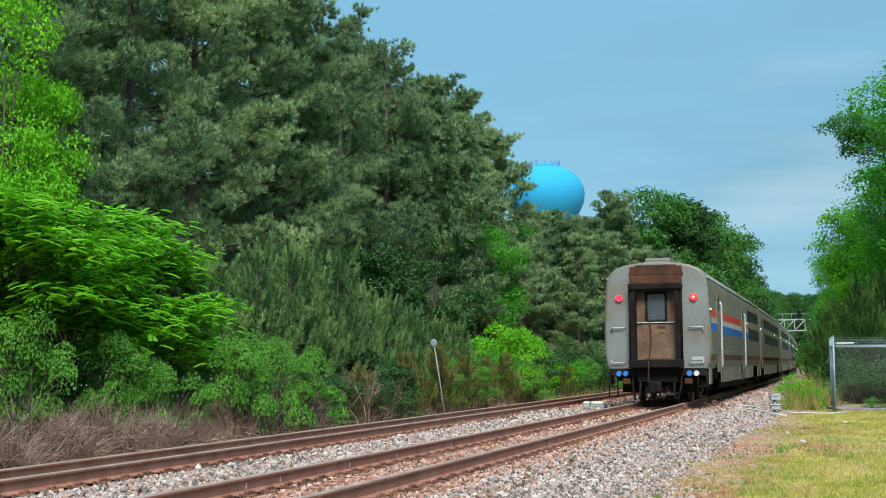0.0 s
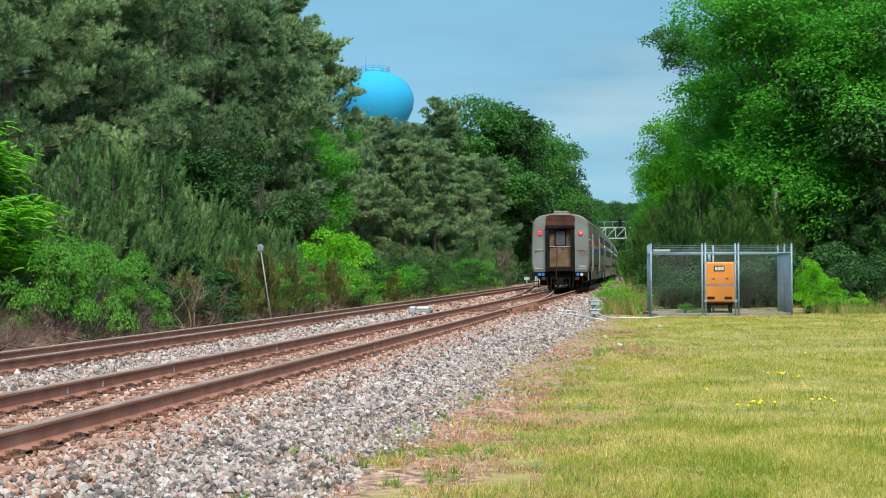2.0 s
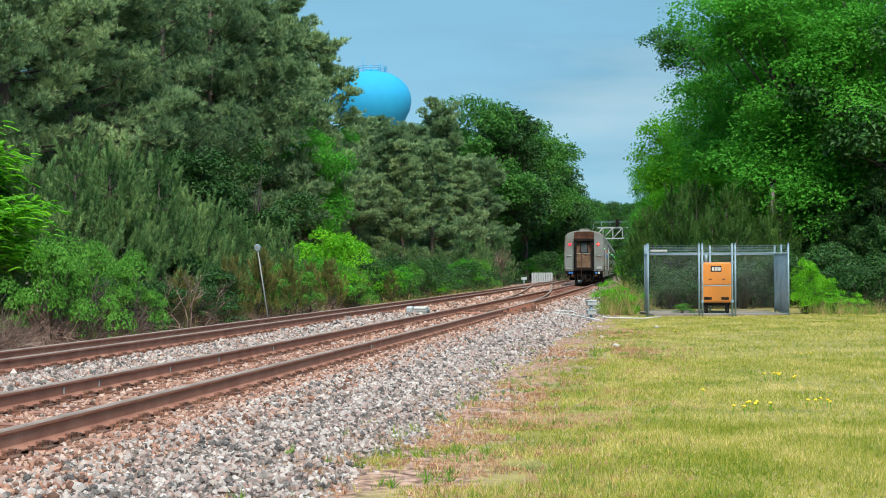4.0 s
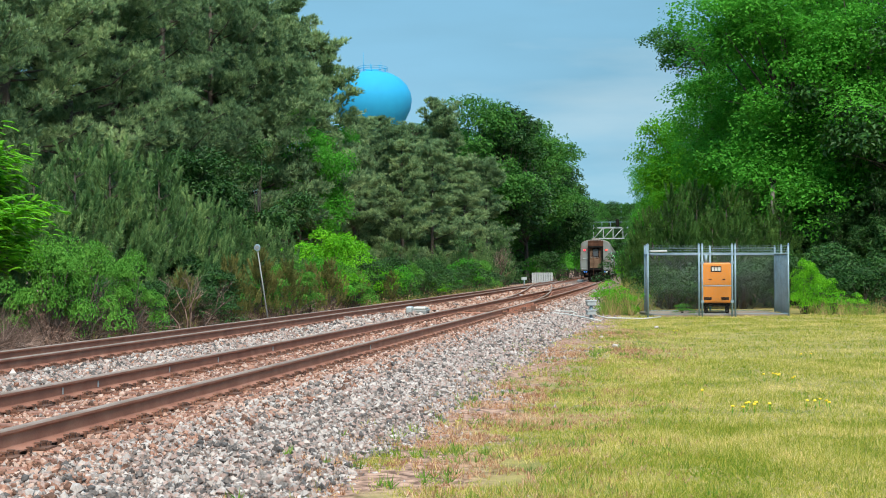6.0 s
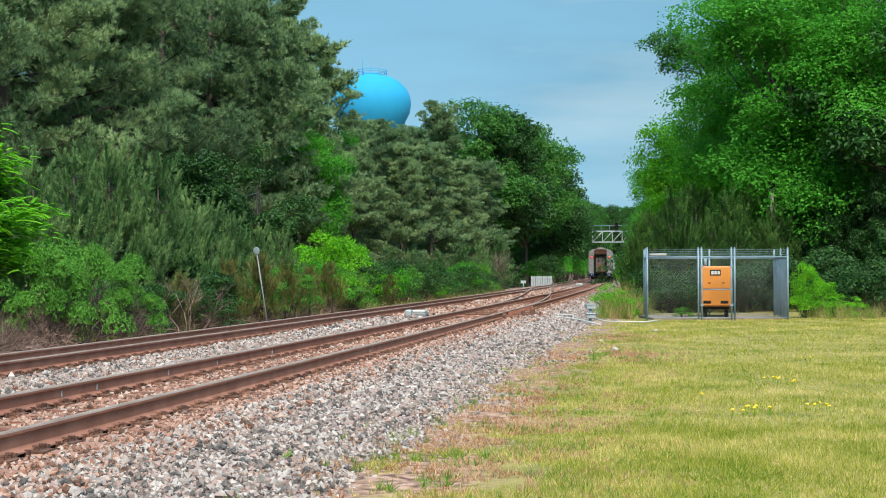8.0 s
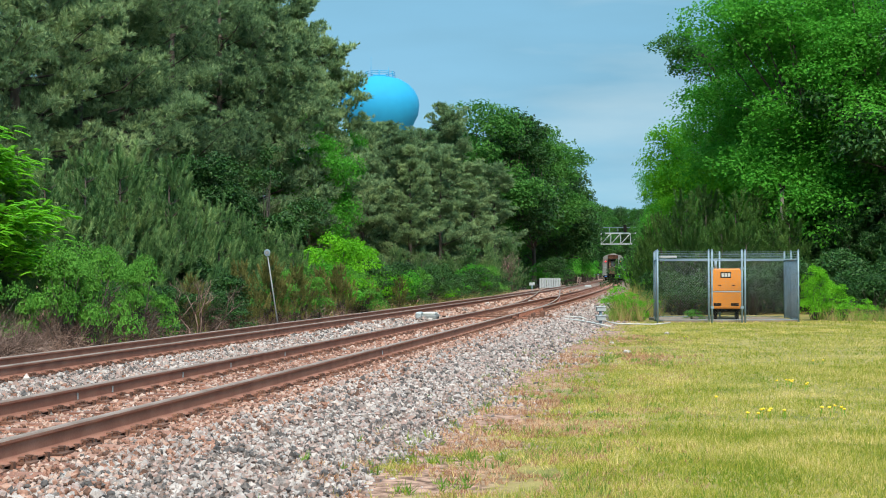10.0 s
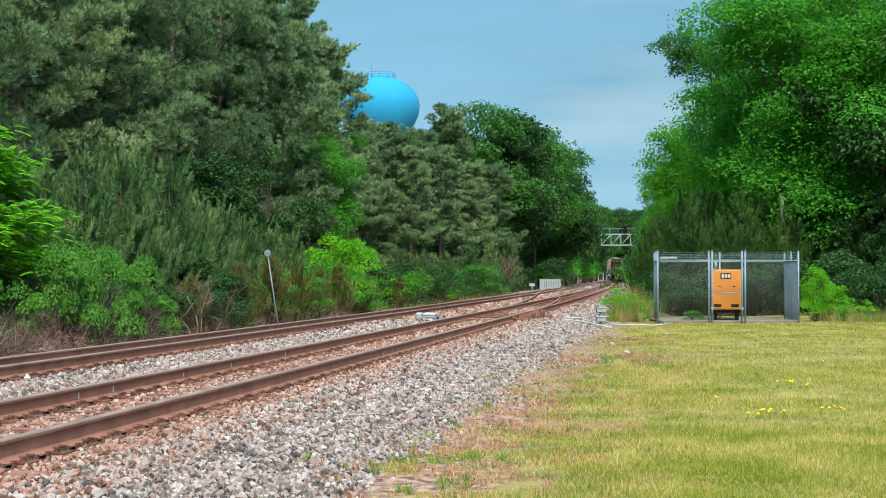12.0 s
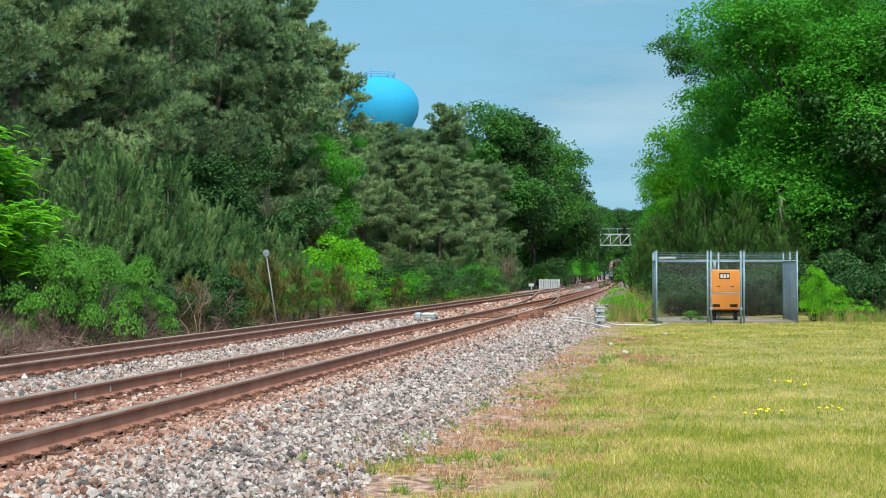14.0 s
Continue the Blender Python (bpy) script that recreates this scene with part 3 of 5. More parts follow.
                foot = root + out * far * t + rng.normal(0, 0.13, 3) * (1, 1, 0.5)
                shoot(foot - (0, 0, 0.2), rng.uniform(0.35, 0.75) * (0.75 + 0.35 * t), out[:2] * 0.3 + rng.normal(0, 0.08, 2))
        z += 0.37 * rng.uniform(0.75, 1.25)
    for a in range(5):
        shoot(np.array([0.1 * math.cos(a * 1.26), 0.1 * math.sin(a * 1.26), height * 0.84]), height * 0.085, (0.22 * math.cos(a * 1.26), 0.22 * math.sin(a * 1.26)))
    shoot(np.array([0, 0, height * 0.86]), height * 0.14, (0, 0))
    v, f = tufts(np.concatenate(pts), np.concatenate(ways), 0.16, 0.027, 14, rng, 0.4)
    sheet("crown", v, f, mat, top)
    part("trunk", bm, BARK, top)
    return top


def shrub(name, label, seed, height, radius, count, leaf, mat, slim=0.5, category="bush", bare=0.2):
    """A bush: leafy domes held up on woody stems, leafless below the bare share of its height."""
    rng = np.random.default_rng(seed)
    top = thing(name, label, category, "bushes beside the line")
    k = 22
    heads = np.c_[rng.normal(0, 0.42 * radius, (k, 2)), height * rng.uniform(bare + 0.1, 0.86, k)]
    heads[:, 2] -= 0.16 * height * (np.hypot(heads[:, 0], heads[:, 1]) / radius) ** 2
    which = rng.integers(0, k, count)
    way = unit(rng, count)
    way[:, 2] = np.where(rng.random(count) < 0.8, np.abs(way[:, 2]), way[:, 2])
    r = np.minimum(radius * 0.4, height * 0.25) * rng.uniform(0.6, 1.25, k)
    pts = heads[which] + way * (r[which] * rng.uniform(0.4, 1.0, count) ** 0.5)[:, None] * np.array([1, 1, 0.8])
    pts[:, 2] = np.maximum(pts[:, 2], 0.03)
    v, f = leaves(pts, way + np.array([0, 0, 0.5]), leaf, rng, slim, 0.0, 0.42)
    sheet("foliage", v, f, mat, top)
    bm = bmesh.new()
    for h in heads:
        tube(bm, [(0.1 * h[0], 0.1 * h[1], -0.3), (0.5 * h[0], 0.5 * h[1], 0.5 * h[2]), tuple(h)], 0.03, 5, 0.008)
    part("woody_base", bm, BARK, top)
    return top


def feathered(name, label, seed, height, reach, fronds, mat):
    """A mimosa-like tree: arching limbs with drooping fans of feathery leaves along them."""
    rng = np.random.default_rng(seed)
    top = thing(name, label, "tree", "trees beside the line")
    bm = bmesh.new()
    tube(bm, [(0, 0, -0.4), (0.3, 0, height * 0.35), (0.5, 0, height * 0.7)], 0.14, 8, 0.07)
    quads = []
    pairs = 11
    along_rib = np.repeat(np.linspace(0.12, 1.0, pairs), 2)
    flip = np.tile([1.0, -1.0], pairs)[:, None]
    for i in range(26):
        a, far, z = rng.uniform(0, 2 * math.pi), reach * rng.uniform(0.6, 1.1), height * rng.uniform(0.4, 0.97)
        out = np.array([math.cos(a), math.sin(a), 0.0])
        tube(bm, [(0.3, 0, z * 0.55), tuple(out * far * 0.5 + (0, 0, z)), tuple(out * far + (0, 0, z * 0.93))], 0.035, 5, 0.01)
        for _ in range(fronds):
            t = rng.uniform(0.3, 1.04) ** 0.8
            root = out * far * t + rng.normal(0, 0.42, 3) * (1, 1, 0.4) + (0, 0, z * (1 - 0.07 * t * t))
            way = out * 0.35 + rng.normal(0, 0.7, 3) * (1, 1, 0.1)
            way[2] = rng.uniform(-0.1, 0.3)
            way /= np.linalg.norm(way)
            cross = np.cross(way, (0, 0, 1))
            cross /= np.linalg.norm(cross)
            long = rng.uniform(0.28, 0.5)
            mid = root + way * (along_rib * long)[:, None]
            mid[:, 2] -= 0.3 * long * along_rib ** 2
            tip = mid + cross * flip * 0.13 * (1.1 - 0.5 * along_rib[:, None]) + way * 0.06
            tip[:, 2] -= 0.05
            half = way * 0.036
            heart = (mid + tip) / 2
            quads.append(np.stack([mid, heart + half, tip, heart - half], 1).reshape(-1, 3))
    v = np.concatenate(quads)
    sheet("crown", v, np.arange(len(v)).reshape(-1, 4), mat, top)
    part("trunk", bm, BARK, top)
    return top


# ---- trees and bushes ----
STOCK = {
    "pine": [pine_tree("pine_tree", "tall grey-green loblolly pine above the railway bank", s, 18, 4.2, 2.6, NEEDLE) for s in (1, 2, 3)],
    "farpine": [pine_tree("pine_tree", "tall olive-green pine in the woods", s, 18, 4.4, 1.2, NEEDLE, 14, 0.32, 0.062, 1.25) for s in (25, 26)],
    "young": [young_pine("young_pine_tree", "bushy young pine with pale upright shoots", s, 5.5, 1.75, NEEDLE_YOUNG) for s in (4, 5, 6)],
    "youngdry": [young_pine("young_pine_tree", "small young pine with browning lower needles", 35, 5.5, 2.1, NEEDLE_BROWN)],
    "youngdark": [young_pine("young_pine_tree", "young pine under taller trees, their shade put into its dark needle colour", s, 5.5, 1.9, NEEDLE_DARK) for s in (27, 28)],
    "broad": [broad_tree("broadleaf_tree", "full green broadleaf tree in spring leaf", s, 18, 6.0, 1.0, 30000, 0.3, LEAF_MID, 44) for s in (7, 8)],
    "oak": [broad_tree("broadleaf_tree", "tall full broadleaf tree with layered green leaves", s, 18, 6.0, 1.6, 84000, 0.16, LEAF, 46) for s in (21, 22)],
    "light": [broad_tree("broadleaf_tree", "bright light-green broadleaf tree in spring leaf", s, 12, 3.6, 2.0, 24000, 0.16, LEAF_LIGHT, 26) for s in (9,)],
    "mixed": [broad_tree("broadleaf_tree", "slim mid-green broadleaf tree between the pines", 33, 12, 3.2, 2.0, 15000, 0.17, LEAF, 24)],
    "dark": [broad_tree("broadleaf_tree", "dark green broadleaf tree in dense woods, shade included in its colour", s, 15, 5.0, 0.4, 20000, 0.28, LEAF_DARK, 36) for s in (10, 11)],
    "limb": [broad_tree("broadleaf_tree", "slim broadleaf tree with a high hanging crown", 12, 16, 2.1, 11.9, 9000, 0.14, LEAF_MID, 9, lean=1.8)],
    "feather": [feathered("mimosa_tree", "mimosa tree with arching feathery bright green leaves", 13, 7, 3.4, 120, LEAF_LIGHT)],
    "shrubG": [shrub("bush", "rounded grey-green bush over dry undergrowth", s, 2.2, 1.2, 7000, 0.085, LEAF_GREY, bare=0.16) for s in (14, 15)],
    "shrubL": [shrub("bush", "bright light-green leafy bush", s, 3.0, 1.8, 4800, 0.13, LEAF_LIGHT, bare=0.1) for s in (16,)],
    "shrubS": [shrub("bush", "low fresh green bush beside the ballast", s, 2.0, 1.3, 2800, 0.13, LEAF) for s in (23,)],
    "shrubD": [shrub("bush", "dark green dense bush at the wood's edge", s, 3.2, 2.0, 4200, 0.155, LEAF_DARK) for s in (17, 18)],
    "weedbush": [shrub("weed_clump", "upright clump of bright green weeds", 19, 1.4, 0.8, 2200, 0.12, LEAF_LIGHT, 0.25, "weeds", 0.0)],
}
GROWN = {"youngdry": 5.5, "mixed": 12, "youngdark": 5.5, "pine": 18, "farpine": 18, "young": 5.5, "broad": 18, "oak": 18, "light": 12, "dark": 15, "limb": 16, "feather": 7, "shrubG": 2.2, "shrubL": 3.0, "shrubD": 3.2, "shrubS": 2.0, "weedbush": 1.4}
PLANTS = [  # kind, x, y, height, turn, width
    ("pine", -20.4, 44.0, 19.0, 86, 1),
    ("pine", -19.6, 47.0, 19.7, 196, 1),
    ("pine", -18.2, 50.0, 20.0, 133, 1),
    ("pine", -17.0, 54.0, 20.8, 217, 1),
    ("pine", -15.6, 58.0, 21.0, 225, 1),
    ("pine", -14.7, 62.0, 20.6, 24, 1),
    ("pine", -13.7, 68.0, 19.9, 5, 1),
    ("pine", -12.5, 75.0, 19.8, 301, 1),
    ("farpine", -11.1, 81.0, 19.7, 93, 1),
    ("farpine", -9.7, 88.0, 19.3, 84, 1),
    ("farpine", -8.5, 95.0, 18.7, 358, 1),
    ("pine", -24.1, 62.0, 21.8, 169, 1),
    ("pine", -22.1, 66.0, 22.5, 301, 1),
    ("pine", -20.5, 72.0, 22.8, 171, 1),
    ("farpine", -19.3, 78.0, 22.9, 230, 1),
    ("farpine", -17.6, 84.0, 22.7, 54, 1),
    ("farpine", -16.3, 92.0, 22.7, 229, 1),
    ("farpine", -14.3, 100.0, 22.4, 312, 1),
    ("farpine", -12.4, 105.0, 22.0, 188, 1),
    ("pine", -18.6, 41.0, 16.5, 267, 1),
    ("mixed", -8.4, 84.0, 13.4, 242, 0.8),
    ("mixed", -7.5, 98.0, 15.8, 23, 0.5),
    ("dark", -8.6, 66.0, 8.7, 273, 1),
    ("dark", -9.9, 56.0, 7.6, 213, 1),
    ("dark", -11.1, 50.0, 6.3, 108, 1),
    ("farpine", -6.3, 112.0, 14.6, 11, 1),
    ("farpine", -4.2, 120.0, 15.0, 312, 1),
    ("farpine", -2.1, 128.0, 15.9, 170, 1),
    ("farpine", 0.4, 140.0, 19.1, 259, 1),
    ("farpine", -6.1, 135.0, 17.2, 316, 1),
    ("farpine", -6.3, 105.0, 12.9, 257, 1),
    ("farpine", -2.8, 112.0, 12.7, 332, 1),
    ("farpine", -0.2, 122.0, 13.2, 142, 1),
    ("farpine", 2.9, 138.0, 13.5, 288, 1),
    ("farpine", 5.5, 145.0, 13.5, 160, 1),
    ("broad", 4.1, 160.0, 24.2, 337, 1),
    ("dark", 8.4, 166.0, 24.0, 316, 1),
    ("broad", 11.8, 176.0, 23.2, 35, 1),
    ("dark", 15.7, 188.0, 18.8, 49, 1),
    ("broad", 15.9, 200.0, 20.4, 78, 1),
    ("dark", 18.3, 218.0, 18.7, 348, 1),
    ("broad", 22.5, 250.0, 20.1, 157, 1),
    ("broad", 26.6, 280.0, 20.6, 226, 1),
    ("dark", 9.5, 205.0, 26.6, 108, 1),
    ("dark", 15.8, 215.0, 25.2, 183, 1),
    ("dark", 34.5, 330.0, 22.2, 139, 1),
    ("broad", 48.6, 430.0, 26.3, 126, 1),
    ("dark", 70.7, 563.2, 32.5, 211, 1),
    ("broad", 78.7, 576.0, 31.9, 210, 1),
    ("broad", 83.6, 563.2, 33.0, 326, 1),
    ("dark", 66.7, 420.0, 25.8, 246, 1),
    ("broad", 42.7, 400.0, 25.4, 334, 1),
    ("broad", 67.7, 400.0, 25.4, 308, 1),
    ("broad", 77.4, 587.5, 32.9, 357, 1),
    ("broad", 70.0, 587.5, 33.4, 242, 1),
    ("dark", 51.2, 330.0, 10.9, 59, 1),
    ("dark", 64.8, 563.2, 18.0, 310, 1),
    ("dark", 71.2, 559.0, 15.6, 347, 1),
    ("shrubS", 14.7, 185.0, 4.1, 326, 1),
    ("shrubS", 19.3, 215.0, 5.0, 205, 1),
    ("shrubS", 24.4, 250.0, 5.3, 257, 1),
    ("shrubS", 28.9, 280.0, 4.9, 76, 1),
    ("shrubS", 33.7, 310.0, 5.0, 299, 1),
    ("shrubS", 21.9, 235.0, 4.8, 206, 1),
    ("shrubS", 12.5, 170.0, 3.2, 103, 1),
    ("dark", 33.8, 330.0, 13.7, 23, 1),
    ("dark", 26.1, 290.0, 12.2, 307, 1),
    ("shrubD", 41.8, 380.0, 7.6, 356, 1),
    ("shrubD", 12.6, 200.0, 5.6, 32, 1),
    ("shrubD", 10.5, 192.0, 5.8, 288, 1),
    ("shrubD", 15.3, 215.0, 5.9, 148, 1),
    ("shrubD", 8.6, 185.0, 5.3, 54, 1),
    ("shrubD", 64.6, 553.8, 10.5, 106, 1),
    ("shrubD", 69.2, 560.9, 9.9, 277, 1),
    ("shrubD", 72.8, 560.0, 9.9, 314, 1),
    ("shrubD", 76.4, 553.8, 11.1, 16, 1),
    ("dark", -5.9, 150.0, 18.9, 221, 1),
    ("dark", -2.8, 150.0, 18.9, 16, 1),
    ("dark", -7.8, 140.0, 17.7, 259, 1),
    ("dark", 1.1, 165.0, 21.7, 119, 1),
    ("broad", -1.6, 160.0, 20.5, 317, 1),
    ("dark", 5.1, 185.0, 16.1, 353, 1),
    ("dark", -6.0, 170.0, 14.9, 182, 1),
    ("young", -12.3, 35.0, 4.3, 359, 1),
    ("young", -11.5, 36.0, 4.7, 111, 1),
    ("young", -10.9, 37.0, 5.1, 28, 1),
    ("young", -10.3, 39.0, 5.6, 216, 1),
    ("young", -9.8, 41.0, 5.8, 11, 1),
    ("young", -9.3, 42.0, 5.1, 71, 1),
    ("young", -8.7, 43.0, 5.6, 147, 1),
    ("young", -8.2, 45.0, 4.6, 220, 1),
    ("young", -7.8, 47.0, 4.4, 56, 1),
    ("young", -7.2, 49.0, 4.0, 15, 1),
    ("young", -6.7, 52.0, 3.7, 312, 1),
    ("young", -6.2, 56.0, 3.7, 113, 1),
    ("young", -9.3, 49.0, 5.0, 345, 1),
    ("young", -11.6, 46.0, 6.0, 323, 1),
    ("young", -5.8, 62.0, 3.1, 136, 1),
    ("young", -5.1, 70.0, 3.1, 166, 1),
    ("young", -4.0, 78.0, 3.5, 187, 1),
    ("young", -2.9, 84.0, 3.6, 232, 1),
    ("young", -1.5, 94.0, 3.5, 214, 1),
    ("young", 0.3, 104.0, 3.7, 201, 1),
    ("young", 2.1, 112.0, 4.5, 223, 1),
    ("young", 4.1, 120.0, 4.5, 339, 1),
    ("young", 6.3, 130.0, 5.3, 183, 1),
    ("shrubL", -5.4, 58.0, 3.1, 155, 1),
    ("shrubL", -4.9, 64.0, 3.9, 259, 1),
    ("shrubL", -4.2, 70.0, 3.4, 86, 1),
    ("shrubL", -2.9, 74.0, 2.2, 108, 1),
    ("shrubG", -2.1, 80.0, 1.9, 352, 1),
    ("shrubG", -3.6, 60.0, 1.8, 188, 1),
    ("shrubG", -5.3, 50.0, 2.0, 197, 1),
    ("shrubG", -5.8, 46.0, 1.6, 4, 1),
    ("shrubD", -6.5, 42.0, 1.7, 149, 1),
    ("shrubD", -7.2, 40.0, 1.4, 209, 1),
    ("shrubD", -0.9, 86.0, 2.2, 7, 1),
    ("shrubD", 0.6, 96.0, 1.9, 222, 1),
    ("shrubD", 2.5, 105.0, 2.4, 228, 1),
    ("shrubD", 4.7, 118.0, 2.0, 22, 1),
    ("shrubD", 5.7, 135.0, 3.5, 226, 1),
    ("shrubD", 7.5, 155.0, 4.1, 168, 1),
    ("shrubD", 13.1, 160.0, 3.8, 245, 1),
    ("shrubL", 0.2, 88.0, 1.1, 127, 1),
    ("shrubG", -12.1, 27, 3.1, 255, 0.66),
    ("shrubG", -10.8, 29, 2.6, 8, 0.66),
    ("shrubG", -10, 29, 2.0, 22, 0.66),
    ("shrubG", -8.7, 31, 2.4, 347, 0.66),
    ("shrubG", -8.3, 32, 2.5, 90, 0.66),
    ("shrubG", -7.6, 34, 2.1, 164, 0.66),
    ("shrubD", -12.8, 30.0, 2.5, 213, 1),
    ("shrubD", -7.5, 37.0, 1.4, 115, 1),
    ("shrubD", -8.8, 36.0, 1.7, 131, 1),
    ("feather", -12.9, 31.4, 6.1, 113, 1),
    ("feather", -11.6, 33.2, 5.4, 133, 1),
    ("feather", -13.4, 29.4, 5.9, 214, 1),
    ("light", -17.3, 37.0, 13.9, 108, 0.62),
    ("shrubD", -8.0, 44.0, 2.5, 136, 1),
    ("shrubD", -7.8, 46.6, 1.5, 278, 1),
    ("shrubS", -7.3, 49.8, 1.9, 10, 1),
    ("shrubD", -6.6, 53.1, 2.4, 205, 1),
    ("shrubS", -5.3, 56.4, 2.3, 265, 1),
    ("shrubG", -4.6, 59.7, 2.3, 112, 1),
    ("shrubS", -4.4, 62.1, 1.9, 80, 1),
    ("shrubD", -4.9, 64.6, 1.7, 289, 1),
    ("shrubD", -3.6, 67.9, 2.6, 86, 1),
    ("shrubD", -3.2, 71.5, 1.5, 67, 1),
    ("shrubS", -2.4, 74.1, 2.0, 157, 1),
    ("shrubD", -2.5, 76.9, 2.6, 251, 1),
    ("shrubG", -1.8, 79.5, 2.2, 37, 1),
    ("shrubD", -0.8, 83.3, 2.6, 116, 1),
    ("shrubD", -1.1, 86.2, 1.9, 120, 1),
    ("shrubD", 0.1, 90.3, 2.7, 300, 1),
    ("shrubD", 0.7, 93.3, 1.9, 158, 1),
    ("shrubS", 0.5, 96.1, 2.1, 308, 1),
    ("shrubD", 0.9, 98.7, 1.8, 61, 1),
    ("shrubD", 1.7, 101.3, 2.0, 121, 1),
    ("shrubS", 1.9, 105.4, 2.7, 234, 1),
    ("shrubS", 2.2, 109.7, 2.4, 319, 1),
    ("shrubD", 3.2, 112.8, 2.1, 162, 1),
    ("shrubG", 3.6, 115.1, 2.7, 81, 1),
    ("youngdry", -7.2, 38.6, 1.7, 20, 1.15),
    ("youngdry", -6.3, 42.3, 2.1, 140, 1.15),
    ("youngdry", -5.7, 44.8, 2.3, 220, 1.15),
    ("youngdry", -5.2, 47.6, 2, 300, 1.15),
    ("youngdry", -4.7, 51.4, 1.9, 80, 1.15),
    ("youngdry", -4.2, 55.2, 2.1, 170, 1.15),
    ("youngdry", -3.4, 60.5, 1.6, 250, 1.15),
    ("youngdry", -2.2, 68, 1.6, 30, 1.15),
    # dark-leaved trees put in for the deep shade under the oaks
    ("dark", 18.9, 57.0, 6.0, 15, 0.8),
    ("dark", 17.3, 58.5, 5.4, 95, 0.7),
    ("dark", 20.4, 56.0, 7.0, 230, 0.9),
    ("oak", 16.4, 72.0, 15.0, 44, 1),
    ("oak", 17.5, 64.0, 18.1, 191, 1.15),
    ("light", 15.9, 82.0, 14.2, 69, 0.9),
    ("oak", 20.0, 62.0, 17.3, 290, 1.1),
    ("limb", 15.9, 76.0, 15.9, 180, 1),
    ("dark", 23.3, 78.0, 12.3, 302, 1),
    ("oak", 16.5, 95.0, 12.4, 66, 0.8),
    ("broad", 19.2, 112.0, 10.4, 100, 0.8),
    ("broad", 20.9, 130.0, 9.3, 291, 0.8),
    ("broad", 24.4, 160.0, 9.5, 231, 0.8),
    ("broad", 33.5, 220.0, 11.0, 290, 0.8),
    ("oak", 20.5, 80.0, 15.9, 124, 1),
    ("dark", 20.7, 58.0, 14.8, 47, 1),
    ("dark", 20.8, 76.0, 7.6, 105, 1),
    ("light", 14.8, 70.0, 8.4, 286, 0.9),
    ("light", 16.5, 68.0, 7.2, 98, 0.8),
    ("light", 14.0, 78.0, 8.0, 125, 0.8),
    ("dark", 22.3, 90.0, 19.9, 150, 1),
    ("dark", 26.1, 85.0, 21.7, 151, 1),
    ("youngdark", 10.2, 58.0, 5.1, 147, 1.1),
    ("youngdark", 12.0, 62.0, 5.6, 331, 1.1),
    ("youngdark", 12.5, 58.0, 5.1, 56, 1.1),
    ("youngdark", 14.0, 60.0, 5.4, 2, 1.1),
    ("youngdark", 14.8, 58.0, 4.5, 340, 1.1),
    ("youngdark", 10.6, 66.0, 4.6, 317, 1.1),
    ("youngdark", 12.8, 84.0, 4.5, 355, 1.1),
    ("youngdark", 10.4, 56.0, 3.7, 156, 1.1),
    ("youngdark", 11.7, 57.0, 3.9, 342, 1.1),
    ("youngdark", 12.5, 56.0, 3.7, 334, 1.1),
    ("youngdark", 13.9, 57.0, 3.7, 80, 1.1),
    ("shrubL", 13.0, 47.5, 2.0, 268, 0.5),
    ("shrubL", 13.7, 48.2, 1.4, 301, 0.7),
    ("shrubD", 14.9, 50.0, 1.8, 239, 1),
    ("shrubD", 15.5, 49.0, 2.0, 187, 1),
    ("shrubD", 16.8, 50.0, 2.2, 104, 1),
    ("shrubD", 16.1, 60.0, 3.9, 123, 1),
    ("shrubD", 18.0, 62.0, 4.5, 82, 1),
    ("shrubD", 18.7, 60.0, 4.2, 25, 1),
    ("shrubD", 20.6, 62.0, 4.5, 212, 1),
    ("shrubD", 18.5, 66.0, 5.7, 103, 1),
    ("shrubD", 20.6, 68.0, 6.1, 292, 1),
    ("shrubD", 22.1, 68.0, 6.1, 16, 1),
    ("shrubD", 15.4, 53.0, 2.7, 325, 1),
    ("shrubD", 9.4, 54.0, 1.8, 250, 1),
    ("shrubD", 12.3, 54.0, 2.0, 333, 1),
    ("shrubD", 10.9, 55.0, 2.1, 323, 1),
    ("shrubD", 13.9, 55.0, 2.5, 324, 1),
    ("shrubG", 10.0, 62.0, 1.7, 208, 1),
    ("shrubL", 14.3, 90.0, 3.4, 5, 1),
    ("shrubS", 18.0, 110.0, 3.6, 268, 1),
    ("shrubD", 19.0, 130.0, 4.7, 62, 1),
    ("shrubS", 23.0, 150.0, 4.6, 108, 1),
    ("shrubS", 27.0, 190.0, 5.0, 239, 1),
    ("shrubG", 17.0, 110.0, 2.4, 189, 1),
    ("shrubG", 8.6, 46.8, 0.4, 149, 1),
    ("weedbush", 6.9, 48.0, 1.1, 338, 1),
    ("weedbush", 6.4, 49.5, 1.3, 60, 1),
    ("weedbush", 13.9, 47.3, 0.9, 120, 1.1),
    ("weedbush", 14.8, 47.8, 0.8, 210, 1.1),
    ("shrubD", 9.6, 58.0, 2.0, 220, 1),
]


def build_plants():
    used = {}
    for kind, x, y, height, turn, wide in PLANTS:
        pool = STOCK[kind]
        i = used.get(kind, 0)
        used[kind] = i + 1
        ob = pool[i % len(pool)]
        m = pose(x, y, ground_height(x, y), 0, 0, turn)
        if i >= len(pool):
            ob = copy_thing(ob, m)
        else:
            ob.matrix_basis = m
        k = height / GROWN[kind]
        fat = (k * (2.2 / k if kind == "feather" else 1)) ** 0.7 if kind.startswith("shrub") else k
        ob.scale = (fat * wide, fat * wide, k)


build_plants()


